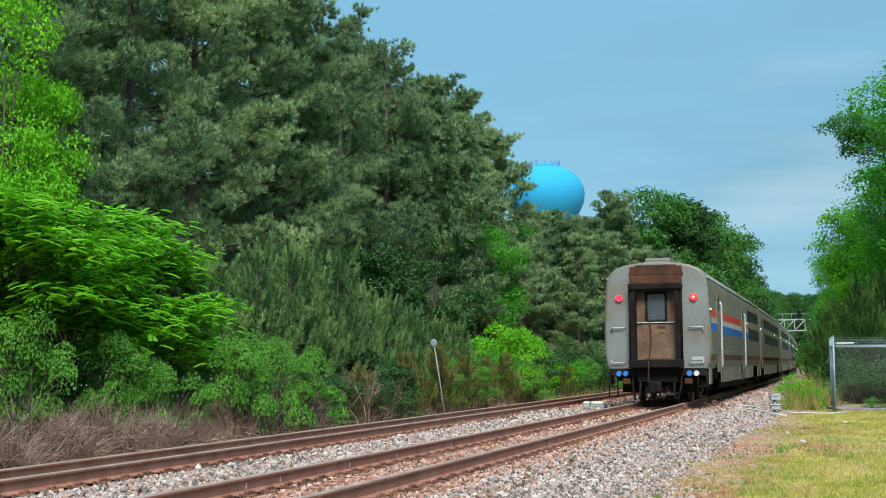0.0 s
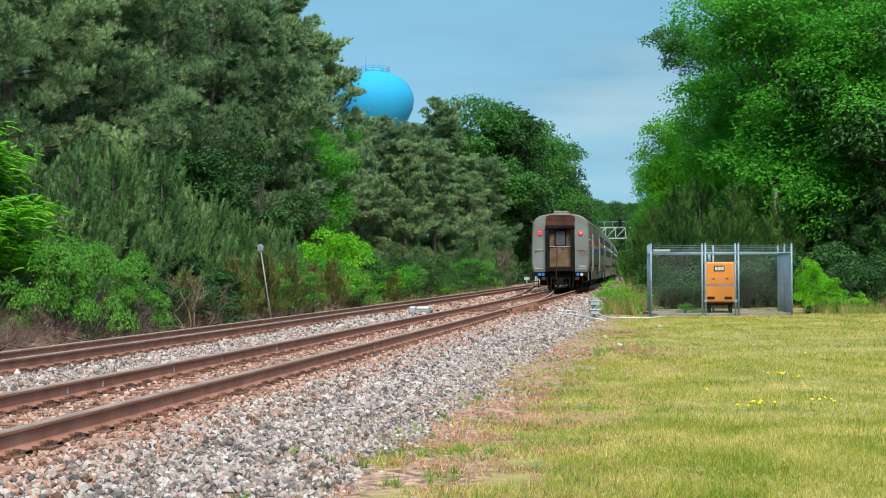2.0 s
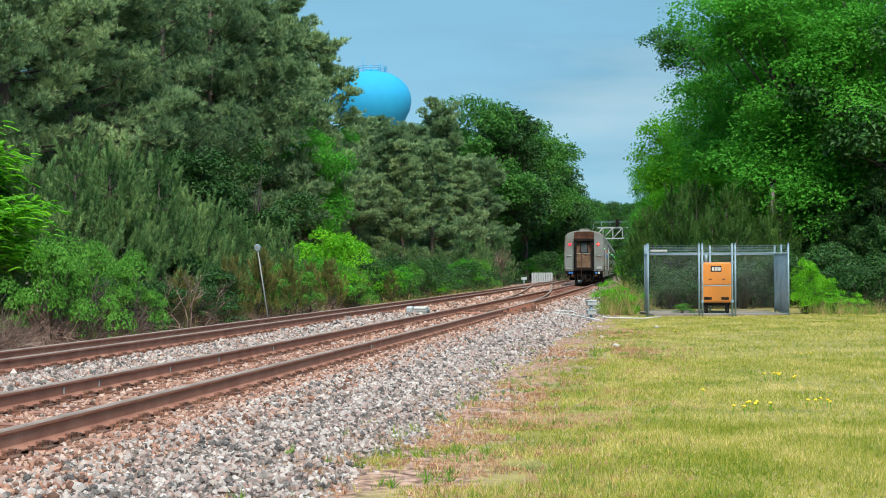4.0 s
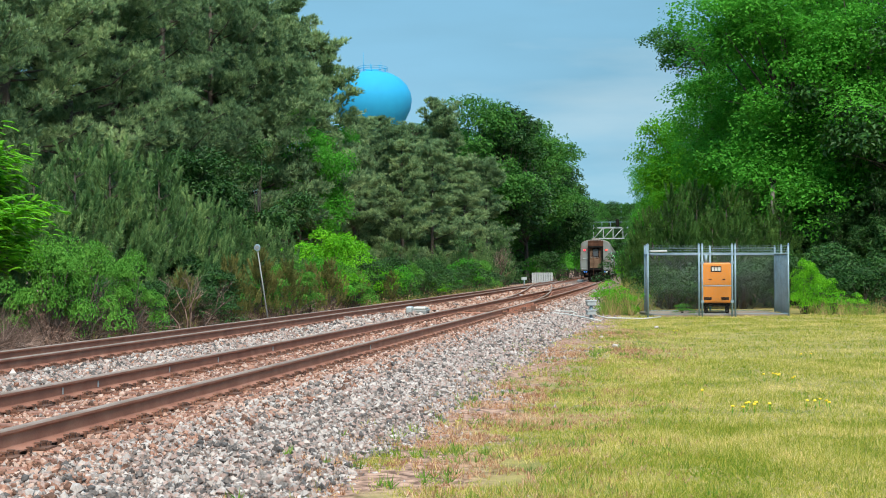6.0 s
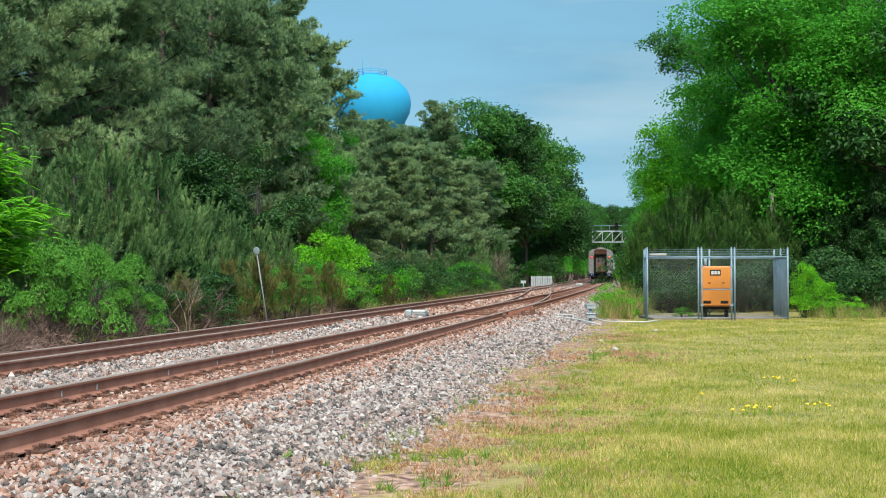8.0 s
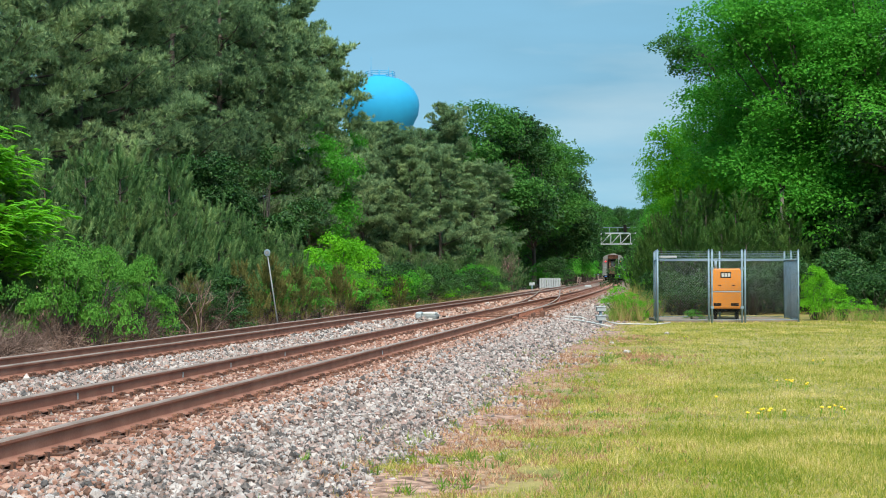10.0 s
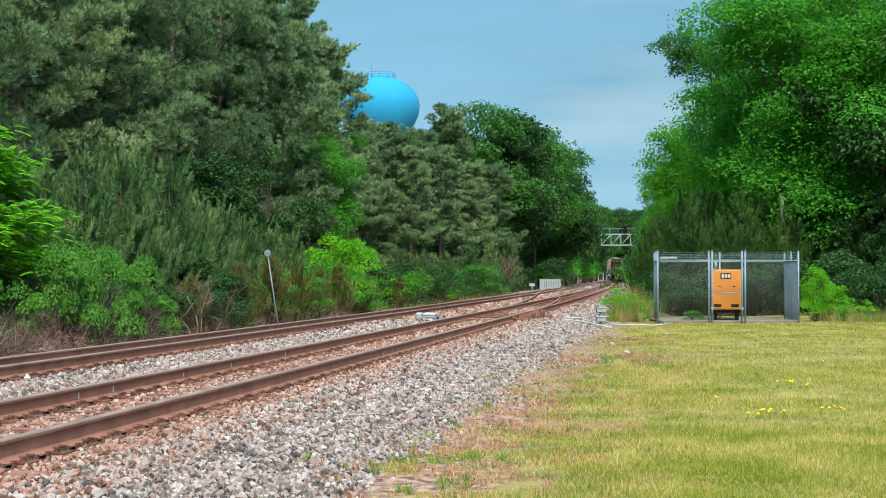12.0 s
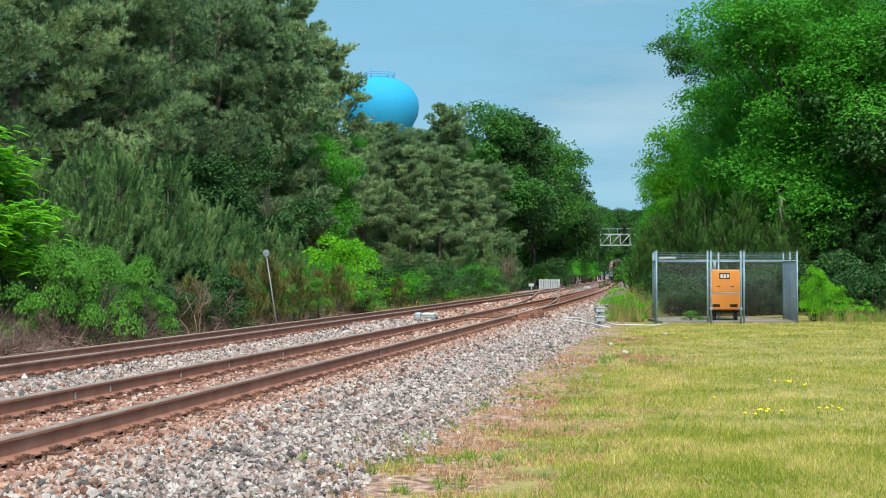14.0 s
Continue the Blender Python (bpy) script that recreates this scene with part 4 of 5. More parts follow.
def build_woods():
    """Underbrush leaves added to fill the woods' depth, inner shade put into their dark colour."""
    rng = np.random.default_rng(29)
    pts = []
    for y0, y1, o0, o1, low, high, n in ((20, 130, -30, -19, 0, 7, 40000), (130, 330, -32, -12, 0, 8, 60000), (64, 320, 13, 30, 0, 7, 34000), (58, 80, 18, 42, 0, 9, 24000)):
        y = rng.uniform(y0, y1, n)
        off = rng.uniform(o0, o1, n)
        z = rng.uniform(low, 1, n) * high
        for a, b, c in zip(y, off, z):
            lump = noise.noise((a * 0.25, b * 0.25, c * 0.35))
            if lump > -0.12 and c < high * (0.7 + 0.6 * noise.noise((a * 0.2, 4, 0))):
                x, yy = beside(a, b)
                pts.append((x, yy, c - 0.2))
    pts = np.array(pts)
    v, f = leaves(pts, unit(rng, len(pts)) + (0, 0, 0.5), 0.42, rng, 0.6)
    tagged(sheet("woodland_understory", v, f, LEAF_DARK), "underbrush fill deep in the woods, dark leaf colour carrying the shade there", "woods", kind="stuff")


build_woods()


def build_brush():
    """Dry twigs and dead stems along the foot of the left bank."""
    rng = np.random.default_rng(31)
    pts, ways, y = [], [], 17.0
    while y < 60:
        high, wide = rng.uniform(0.5, 1.35) * (1 if y < 42 else 0.5), rng.uniform(0.6, 1.1)
        cx, cy = beside(y, rng.uniform(-9.3, -8.2))
        n = int(240 * wide)
        way = unit(rng, n)
        way[:, 2] = np.abs(way[:, 2])
        r = rng.uniform(0.3, 1.0, n)[:, None]
        pts.append(np.array([cx, cy, -0.35]) + way * r * np.array([wide, wide, high]))
        ways.append(way * np.array([0.7, 0.7, 0.2]) + rng.normal(0, 0.5, (n, 3)) + (0, 0, 0.15))
        y += rng.uniform(0.35, 0.9)
    v, f = tufts(np.concatenate(pts), np.concatenate(ways), 0.6, 0.012, 9, rng, 0.7)
    tagged(sheet("dry_brush", v, f, TWIG), "dry brown twigs and dead stems along the bank", "undergrowth", kind="stuff")


build_brush()


def build_bare_shrub(x, y, height, seed):
    """A leafless grey shrub: stems that fork into fine twigs."""
    rng = random.Random(seed)
    top = thing("bare_shrub", "leafless pale grey shrub at the wood's edge", "bush", "bare shrubs", at=pose(x, y, ground_height(x, y)))

    def grow(bm, start, way, long, r, depth):
        end = start + way * long
        tube(bm, [start, start.lerp(end, 0.5) + Vector((rng.gauss(0, 0.05), rng.gauss(0, 0.05), 0)) * long, end], r, 5, r * 0.6)
        if depth:
            for _ in range(3):
                grow(bm, start.lerp(end, rng.uniform(0.6, 1)), (way + Vector((rng.gauss(0, 0.4), rng.gauss(0, 0.4), rng.gauss(0.1, 0.2)))).normalized(), long * rng.uniform(0.55, 0.8), r * 0.55, depth - 1)

    for _ in range(4):
        bm = bmesh.new()
        grow(bm, Vector((rng.gauss(0, 0.15), rng.gauss(0, 0.15), -0.2)), Vector((rng.gauss(0, 0.3), rng.gauss(0, 0.3), 1)).normalized(), height * 0.42, 0.026, 3)
        part("stem", bm, TWIG, top)


build_bare_shrub(6.0, 122.0, 4.2, 61)
build_bare_shrub(5.2, 126.0, 4.8, 62)
build_bare_shrub(-8.6, 33.0, 2.2, 63)
build_bare_shrub(-6.6, 36.5, 1.9, 64)


def build_grass():
    rng = np.random.default_rng(41)
    spots, high = [], []
    for y0, y1, per in ((7, 14, 1100), (14, 24, 380), (24, 46, 130)):
        x0, x1 = -1.5, 0.36 * y1
        n = int((x1 - x0) * (y1 - y0) * per)
        xs, ys = rng.uniform(x0, x1, n), rng.uniform(y0, y1, n)
        for x, y in zip(xs, ys):
            off = (x - centre_x(y)) * 0.985
            if x > 0.345 * y + 0.4 or off < 2.9:
                continue
            edge = off - 3.75 + 1.9 * noise.noise((x * 0.8, y * 0.8, 2)) + 0.7 * noise.noise((x * 2.6, y * 2.6, 5))
            if rng.random() < min(1, max(0.04, edge / 0.9)) and rng.random() < 1.05 + 0.5 * noise.noise((x * 1.7, y * 1.7, 9)):
                spots.append((x, y, -0.03 + 0.05 * noise.noise((x * 0.25, y * 0.25, 0))))
                high.append(0.055 + 0.035 * noise.noise((x * 0.5, y * 0.5, 4)) + (0.06 if rng.random() < 0.05 else 0))
    pts, high = np.array(spots), np.array(high)
    ways = np.tile([0, 0, 1.0], (len(pts), 1))
    v, f = tufts(pts, ways, 1.0, 1.0, 5, rng)
    v = v.reshape(len(pts), 5, 3, 3)
    root = pts[:, None, None]
    v = root + (v - root) * high[:, None, None, None]
    low = v[:, :, :2].mean(2, keepdims=True)
    v[:, :, :2] = low + (v[:, :, :2] - low) * (0.0078 / high[:, None, None, None]) * (0.6 + pts[:, None, None, 1:2] * 0.03)
    v[..., 2] = np.maximum(v[..., 2], root[..., 2])
    tagged(sheet("lawn_grass", v.reshape(-1, 3), f, GRASS), "short patchy yellow-green lawn grass", "grass", kind="stuff")


build_grass()


def build_weeds():
    """Tall grass between the ballast and the fence, and along the edge of the woods."""
    rng = np.random.default_rng(43)
    pts, size = [], []
    for y0, y1, o0, o1, n in ((47, 95, 3.4, 7.5, 4200), (95, 190, 3.0, 8, 1500), (47.3, 51, 10.4, 16, 420), (30, 120, -9.0, -7.4, 900)):
        for _ in range(n):
            y = rng.uniform(y0, y1)
            x, yy = beside(y, rng.uniform(o0, o1))
            if (6.9 < x < 12.7 and 44.5 < yy < 50.5) or (8.2 < x < 13 and yy < 58):
                continue
            pts.append((x, yy, -0.05 if o0 > 0 else -0.3))
            size.append(rng.uniform(0.35, 1.1) * (1 if 0 < o0 < 9 else 0.6))
    pts, size = np.array(pts), np.array(size)
    v, f = tufts(pts, np.tile([0, 0, 2.2], (len(pts), 1)), 1.0, 0.022, 12, rng, 0.75)
    v = v.reshape(len(pts), -1, 3)
    v = pts[:, None] + (v - pts[:, None]) * np.stack([size * 0.8, size * 0.8, size], 1)[:, None]
    straw = np.repeat(rng.random(len(pts)) < 0.5, 12).astype(int)
    tagged(sheet("tall_weeds", v.reshape(-1, 3), f, [WEED, STRAW], None, straw), "tall green and straw-coloured weeds by the ballast", "weeds", kind="stuff")


build_weeds()


def build_verge():
    """Dry reddish grass and green weeds in the dirt where the ballast meets the lawn."""
    rng = np.random.default_rng(47)
    for name, mat, n, patchy, length, label in (("dry_grass", DRY, 8500, 0.0, 0.06, "dry reddish-brown grass in the dirt beside the ballast"),
                                               ("verge_weeds", WEED, 1100, 0.18, 0.1, "small green weeds in the dirt beside the ballast")):
        pts = []
        while len(pts) < n:
            y = 6.5 + 30 * rng.random() ** 1.6
            off = rng.normal(4.4, 0.8)
            if 2.6 < off < 6.2:
                x, yy = beside(y, off)
                if noise.noise((x * 1.4, yy * 1.4, patchy * 50)) > patchy - 0.05:
                    pts.append((x, yy, max(-0.03, bed_height(off))))
        pts = np.array(pts)
        v, f = tufts(pts, np.tile([0, 0, 1.0], (n, 1)), length, 0.012, 8, rng, 0.7)
        v[:, 2] = np.maximum(v[:, 2], -0.04)
        tagged(sheet(name, v, f, mat), label, "weeds", kind="stuff")


build_verge()


# ---- train ----

LONG = 25.6


def car_outline(inset=0.0):
    """Half section of the body, from the sill to the roof's middle."""
    pts = [(1.5, 1.02), (1.56, 1.2), (1.6, 1.5), (1.6, 2.3), (1.55, 3.4), (1.53, 3.62), (1.48, 3.8), (1.39, 3.94), (1.25, 4.05), (1.0, 4.15), (0.7, 4.215), (0.35, 4.255), (0.0, 4.27)]
    return [(x - inset * x / 1.6, z - inset * (z > 3)) for x, z in pts]


def car_shell():
    """Sides and roof swept along the car, the ends closed with softened edges."""
    half = car_outline()
    ring = [(x, z) for x, z in half] + [(-x, z) for x, z in half[-2::-1]]
    ys = [(0.0, 0.07), (0.05, 0.015), (0.12, 0.0), (LONG - 0.12, 0.0), (LONG - 0.05, 0.015), (LONG, 0.07)]
    k = len(ring)
    verts = [(x * (1 - ins / 1.5), y, z - ins * max(0, (z - 2.4) / 1.8)) for y, ins in ys for x, z in ring]
    faces, slots = [], []
    for j in range(len(ys) - 1):
        for i in range(k - 1):
            faces.append((j * k + i, j * k + i + 1, (j + 1) * k + i + 1, (j + 1) * k + i))
            slots.append(1 if 6 <= i < k - 7 else (2 if j in (0, 4) else 0))
        faces.append((j * k + k - 1, j * k, (j + 1) * k, (j + 1) * k + k - 1))
        slots.append(0)
    return verts, faces, slots


def ring_frame(bm, x0, x1, z0, z1, y0, y1, w):
    box(bm, x0, x0 + w, y0, y1, z0, z1)
    box(bm, x1 - w, x1, y0, y1, z0, z1)
    box(bm, x0 + w, x1 - w, y0, y1, z1 - w, z1)


def disc(radius, depth, sides=20):
    bm = bmesh.new()
    bmesh.ops.create_cone(bm, cap_ends=True, segments=sides, radius1=radius, radius2=radius * 0.85, depth=depth, matrix=Matrix.Rotation(radians(90), 4, "X"))
    return bm


def place(ob, x, y, z):
    ob.location = (x, y, z)
    return ob


def side_x(z):
    half = car_outline()
    return float(np.interp(z, [p[1] for p in half[:7]], [p[0] for p in half[:7]]))


def build_car(label, last):
    car = thing("passenger_car", label, "train car", "cars of the train")
    verts, faces, slots = car_shell()
    sheet("body", verts, faces, [CAR_SIDE, CAR_ROOF, CAR_GREY], car, slots)
    half = car_outline(0.072)
    for y in (0.001, LONG - 0.001):
        bm = bmesh.new()
        ring = [bm.verts.new((x, y, z)) for x, z in half + [(-a, b) for a, b in half[-2::-1]]]
        bm.faces.new(ring if y > 1 else ring[::-1])
        part("end_wall", bm, CAR_GREY, car, "dull grey end sheet with rust runs")
    for s in (1, -1):
        # fluted lower side
        for i in range(8):
            z = 1.5 + i * 0.085
            bm = boxed(-0.014, 0.014, 0.3, LONG - 0.3, -0.03, 0.03, bevel=0.008)
            place(part("flute", bm, CAR_SIDE, car), s * (side_x(z) + 0.004), 0, z)
        # upper and lower window bands
        for z0, z1 in ((2.92, 3.38), (2.06, 2.62)):
            y = 17.2 if last else 3.6
            while y < LONG - (1.6 if last else 3.6):
                bm = boxed(-0.012, 0.012, 0, 1.3, -(z1 - z0) / 2, (z1 - z0) / 2, bevel=0.01)
                place(part("window", bm, GLASS, car), s * (side_x((z0 + z1) / 2) + 0.004), y, (z0 + z1) / 2)
                y += 1.42
        # doors with a bright post beside each
        posts = (3.3, 14.4) if last else (1.6, LONG - 2.6)
        for y in posts:
            bm = boxed(-0.01, 0.012, -1.0, 0, -1.2, 1.25)
            door = place(part("side_door", bm, CAR_SIDE, car), s * 1.592, y, 2.1)
            part("door_window", boxed(-0.016, 0.016, -0.72, -0.3, 0.75, 1.15, bevel=0.01), GLASS, door)
            if not last:
                continue
            bm = tubed([(0.0, 0.1, -1.1), (s * 0.05, 0.1, -1.0), (s * 0.05, 0.1, 0.95), (0.0, 0.1, 1.05)], 0.038, 6)
            part("handrail", bm, ALU, door, "bright metal handrail")
        # coloured bands along the side
        spans = [(0.3, posts[0] - 1.05), (posts[0] + 0.2, posts[1] - 1.05), (posts[1] + 0.2, 19.0)] if last else []
        for mat, z0, z1, name in ((RED_BAND, 2.58, 2.84, "red_stripe"), (WHITE_BAND, 2.4, 2.58, "white_stripe"), (BLUE_BAND, 2.14, 2.4, "blue_stripe")):
            for y0, y1 in spans:
                if y1 > 17 and mat is not BLUE_BAND:
                    y1 = 17.0
                elif y1 > 17:
                    y1 = 17.1
                bm = bmesh.new()
                xs = [(side_x(z) + 0.008, z) for z in (z0, z1)]
                quad = [bm.verts.new((s * x, y, z)) for (x, z), y in ((xs[0], y0), (xs[0], y1), (xs[1], y1), (xs[1], y0))]
                bm.faces.new(quad if s > 0 else quad[::-1])
                bmesh.ops.solidify(bm, geom=bm.faces[:], thickness=0.006)
                part(name, bm, mat, car)
        bm = bmesh.new()
        xs = [(side_x(z) + 0.006, z) for z in (1.28, 1.42)]
        quad = [bm.verts.new((s * x, y, z)) for (x, z), y in ((xs[0], 0.3), (xs[0], LONG - 0.3), (xs[1], LONG - 0.3), (xs[1], 0.3))]
        bm.faces.new(quad if s > 0 else quad[::-1])
        bmesh.ops.solidify(bm, geom=bm.faces[:], thickness=0.006)
        part("sill_stripe", bm, RUST, car)
        for y0, y1 in ((0.3, 1.1), (4.5, 8.4), (8.55, 12.6), (12.75, 16.8), (16.95, 20.9), (LONG - 1.2, LONG - 0.3)):
            part("skirt", boxed(s * 1.5 - 0.02, s * 1.5 + 0.02, y0, y1, 0.55, 1.06, bevel=0.012), CAR_SIDE, car)
        part("eave_trim", tubed([(s * 1.5, 0.12, 3.78), (s * 1.5, LONG - 0.12, 3.78)], 0.03, 6), ALU, car)
        for y in (0.2, 16.4) if s > 0 else ():
            place(part("indicator_lamp", disc(0.035, 0.05, 10), GREEN_LIGHT, car), 1.585, y, 2.8)
    # roof gear
    part("roof_vent", boxed(-0.4, 0.4, 0.5, 2.2, 4.2, 4.4, bevel=0.05), CAR_ROOF, car)
    for y in (6.0, 12.5, 19.0):
        part("roof_hatch", boxed(-0.5, 0.5, y, y + 1.6, 4.2, 4.34, bevel=0.04), CAR_ROOF, car)
    # the ends: a rubbed diaphragm round a door
    for end in (0, 1):
        m = pose(0, LONG, 0, 0, 0, 180) if end else Matrix()
        hood = bmesh.new()
        box(hood, -0.78, 0.78, -0.1, 0.02, 3.58, 3.84, bevel=0.03, m=m)
        box(hood, -0.62, 0.62, -0.07, 0.02, 3.84, 4.16, bevel=0.03, m=m)
        for s in (1, -1):
            wing = box(hood, s * 0.72 - 0.1, s * 0.72 + 0.1, -0.05, 0.02, 3.82, 4.12, bevel=0.02)
            bmesh.ops.rotate(hood, cent=(s * 0.72, 0, 3.82), matrix=Matrix.Rotation(radians(-10 * s), 3, "Y"), verts=wing)
            bmesh.ops.transform(hood, matrix=m, verts=wing)
        part("hood", hood, CAR_RUST, car, "rusty brown panel over the end door")
        sash = bmesh.new()
        ring_frame(sash, -0.74, 0.74, 1.3, 3.5, -0.34, 0.02, 0.15)
        box(sash, -0.8, 0.8, -0.4, 0.02, 3.4, 3.58, bevel=0.03)
        box(sash, -0.8, 0.8, -0.44, 0.02, 1.06, 1.3, bevel=0.02)
        bmesh.ops.transform(sash, matrix=m, verts=sash.verts)
        part("diaphragm", sash, BLACK, car, "black rubber gangway frame")
        for s in (1, -1):
            for i in range(3):
                x, y = s * (0.755 + 0.006 * i), -0.06 - 0.1 * i
                bm = tubed([(x, y, 1.3), (x, y, 3.45)], 0.035, 6)
                bmesh.ops.transform(bm, matrix=m, verts=bm.verts)
                part("bellows_fold", bm, BLACK, car)
        door = bmesh.new()
        box(door, -0.6, 0.6, -0.03, 0.02, 1.28, 3.44, m=m)
        door = part("end_door", door, CAR_DOOR, car, "dirty tan end door")
        bits = bmesh.new()
        box(bits, -0.43, 0.43, -0.045, -0.028, 1.32, 3.34, bevel=0.01, m=m)
        part("door_leaf", bits, CAR_DOOR, door)
        bits = bmesh.new()
        box(bits, -0.335, 0.335, -0.058, -0.03, 2.42, 3.34, bevel=0.05, m=m)
        part("window_gasket", bits, BLACK, door)
        bits = bmesh.new()
        box(bits, -0.28, 0.28, -0.066, -0.03, 2.47, 3.29, bevel=0.04, m=m)
        part("door_window", bits, END_GLASS, door)
        bits = bmesh.new()
        box(bits, -0.58, 0.58, -0.085, -0.055, 2.4, 2.43, m=m)
        part("door_bar", bits, ALU, door)
        bits = bmesh.new()
        box(bits, 0.03, 0.26, -0.05, -0.04, 2.22, 2.3, m=m)
        box(bits, 0.08, 0.24, -0.05, -0.04, 2.08, 2.11, m=m)
        part("lettering_bar", bits, CAR_RUST, door)
        for s in (1, -1):
            if not end:
                ob = place(part("marker_lamp", disc(0.115, 0.1), RED_LIGHT if last else GLASS, car, "round red tail light"), s * 1.12, -0.03, 3.16)
                place(part("lamp_rim", disc(0.135, 0.06), CAR_GREY, ob), 0, 0.02, 0)
                if last and s > 0:
                    place(part("filament", disc(0.045, 0.02, 12), CORE_LIGHT, ob), 0, -0.055, 0)
            for z0, z1 in ((2.26, 2.34), (1.2, 1.1)):
                bm = tubed([(s * 1.38, -0.01, z1 - (0.25 if z0 > 1.5 else -0.2)), (s * 1.38, -0.06, z0), (s * 1.32, -0.07, z0 + 0.01), (s * 0.98, -0.07, z0), (s * 0.95, -0.01, z0)], 0.018, 6)
                bmesh.ops.transform(bm, matrix=m, verts=bm.verts)
                part("grab_bar", bm, ALU, car)
            for x, mat in ((0.95, BLUE), (1.16, WHITE if s > 0 else BLUE)):
                ob = part("cable_socket", disc(0.09, 0.12, 12), mat, car)
                ob.matrix_basis = m @ pose(s * x, -0.06, 0.88)
            bm = tubed([(s * 0.72, -0.05, 0.8), (s * 0.72, -0.24, 0.5), (s * 0.64, -0.26, 0.1), (s * 0.52, -0.2, 0.16), (s * 0.5, -0.1, 0.62)], 0.036, 6)
            bmesh.ops.transform(bm, matrix=m, verts=bm.verts)
            part("air_hose", bm, BLACK, car)
        for s in (1, -1):
            bm = bmesh.new()
            for x in (1.2, 1.46):
                tube(bm, [(s * x, -0.03, 0.95), (s * x, -0.05, 0.18)], 0.022, 6)
            for z in (0.2, 0.5):
                box(bm, min(s * 1.2, s * 1.46), max(s * 1.2, s * 1.46), -0.12, 0.02, z - 0.02, z + 0.02)
            bmesh.ops.transform(bm, matrix=m, verts=bm.verts)
            part("step_ladder", bm, BLACK, car)
            bm = tubed([(s * 0.3, -0.1, 0.5), (s * 0.32, -0.35, 0.25), (s * 0.2, -0.4, 0.12), (s * 0.08, -0.4, 0.3)], 0.028, 6)
            bmesh.ops.transform(bm, matrix=m, verts=bm.verts)
            part("brake_hose", bm, BLACK, car)
            bm = bmesh.new()
            box(bm, s * 0.92 - 0.12, s * 0.92 + 0.12, -0.1, 0.04, 0.56, 0.74, bevel=0.03, m=m)
            part("junction_case", bm, CAR_RUST, car)
        bm = bmesh.new()
        box(bm, -1.44, 1.44, -0.02, 0.9, 0.8, 1.04, bevel=0.02, m=m)
        box(bm, -0.6, 0.6, -0.12, 0.5, 0.62, 1.06, bevel=0.03, m=m)
        box(bm, -0.42, 0.42, 0.1, 0.7, 0.3, 0.62, m=m)
        # added black panel that stops light passing beneath the car end
        box(bm, -1.2, 1.2, 0.9, 1.2, 0.3, 0.8, m=m)
        part("end_sill", bm, BLACK, car)
        bm = bmesh.new()
        box(bm, -0.12, 0.12, -0.55, 0.2, 0.36, 0.6, bevel=0.03, m=m)
        box(bm, -0.2, 0.18, -0.72, -0.5, 0.3, 0.66, bevel=0.04, m=m)
        box(bm, 0.06, 0.2, -0.84, -0.68, 0.34, 0.62, bevel=0.04, m=m)
        part("coupler", bm, BLACK, car)
    if last:
        bm = tubed([(-0.24, -0.08, 2.62), (-0.17, -0.1, 2.3), (-0.16, -0.12, 1.8), (-0.2, -0.46, 1.2), (-0.22, -0.48, 0.6), (-0.12, -0.5, 0.22), (0.12, -0.48, 0.18), (0.4, -0.36, 0.34)], 0.02, 6)
        part("cable", bm, CAR_RUST, car)
        part("lettering_bar", boxed(1.02, 1.38, -0.014, 0.0, 1.28, 1.38), ALU, car)
    # underframe and trucks
    bm = bmesh.new()
    box(bm, -1.3, 1.3, 5.8, LONG - 5.8, 0.32, 0.66, bevel=0.04)
    box(bm, -1.35, 1.35, 0.8, LONG - 0.8, 0.66, 1.04)
    part("underframe", bm, BLACK, car)
    for c in (3.4, LONG - 3.4):
        bm = bmesh.new()
        for s in (1, -1):
            box(bm, s * 1.02 - 0.09, s * 1.02 + 0.09, c - 1.75, c + 1.75, 0.38, 0.62, bevel=0.04)
            for d in (-1.3, 1.3):
                box(bm, s * 1.02 - 0.12, s * 1.02 + 0.12, c + d - 0.2, c + d + 0.2, 0.28, 0.66, bevel=0.04)
        box(bm, -1.0, 1.0, c - 0.25, c + 0.25, 0.3, 0.6)
        truck = part("truck", bm, BLACK, car)
        for d in (-1.3, 1.3):
            for s in (1, -1):
                bm = bmesh.new()
                bmesh.ops.create_cone(bm, cap_ends=True, segments=28, radius1=0.455, radius2=0.455, depth=0.13, matrix=Matrix.Translation((s * 0.755, c + d, 0.455)) @ Matrix.Rotation(radians(90), 4, "Y"))
                part("wheel", bm, PLATE, truck)
    return car


def along(y, forward):
    """The place on the near track forward metres of y, by small steps."""
    left = forward
    while left > 0:
        step = min(1.0, left)
        y += step / math.sqrt(1 + heading(y) ** 2)
        left -= step
    return y


REAR, SPEED = 41.5, 16.75   # where the last car's end is at the start, and metres a second
last_car = build_car("silver passenger car at the train's end, red tail lights lit", True)
middle_car = build_car("silver passenger car with two rows of dark windows", False)
CARS = [last_car, middle_car] + [copy_thing(middle_car, pose(0, 0, 0)) for _ in range(6)]


def motions():
    for i, car in enumerate(CARS):
        rows = []
        for t in range(15):
            y = along(REAR, SPEED * t + i * 26.1)
            y2 = along(y, LONG)
            x, yy = beside(y, 0)
            x2, yy2 = beside(y2, 0)
            rows.append((t, pose(x, yy, RAIL, 0, 0, -math.degrees(math.atan2(x2 - x, yy2 - yy)))))
        walk(car, rows)


# ---- things beside the line ----
def fence_post(bm, x, y, top, r=0.032):
    tube(bm, [(x, y, -0.15), (x, y, top)], r, 8)
    tube(bm, [(x, y, top), (x, y, top + 0.04)], r * 1.25, 8, 0.012)


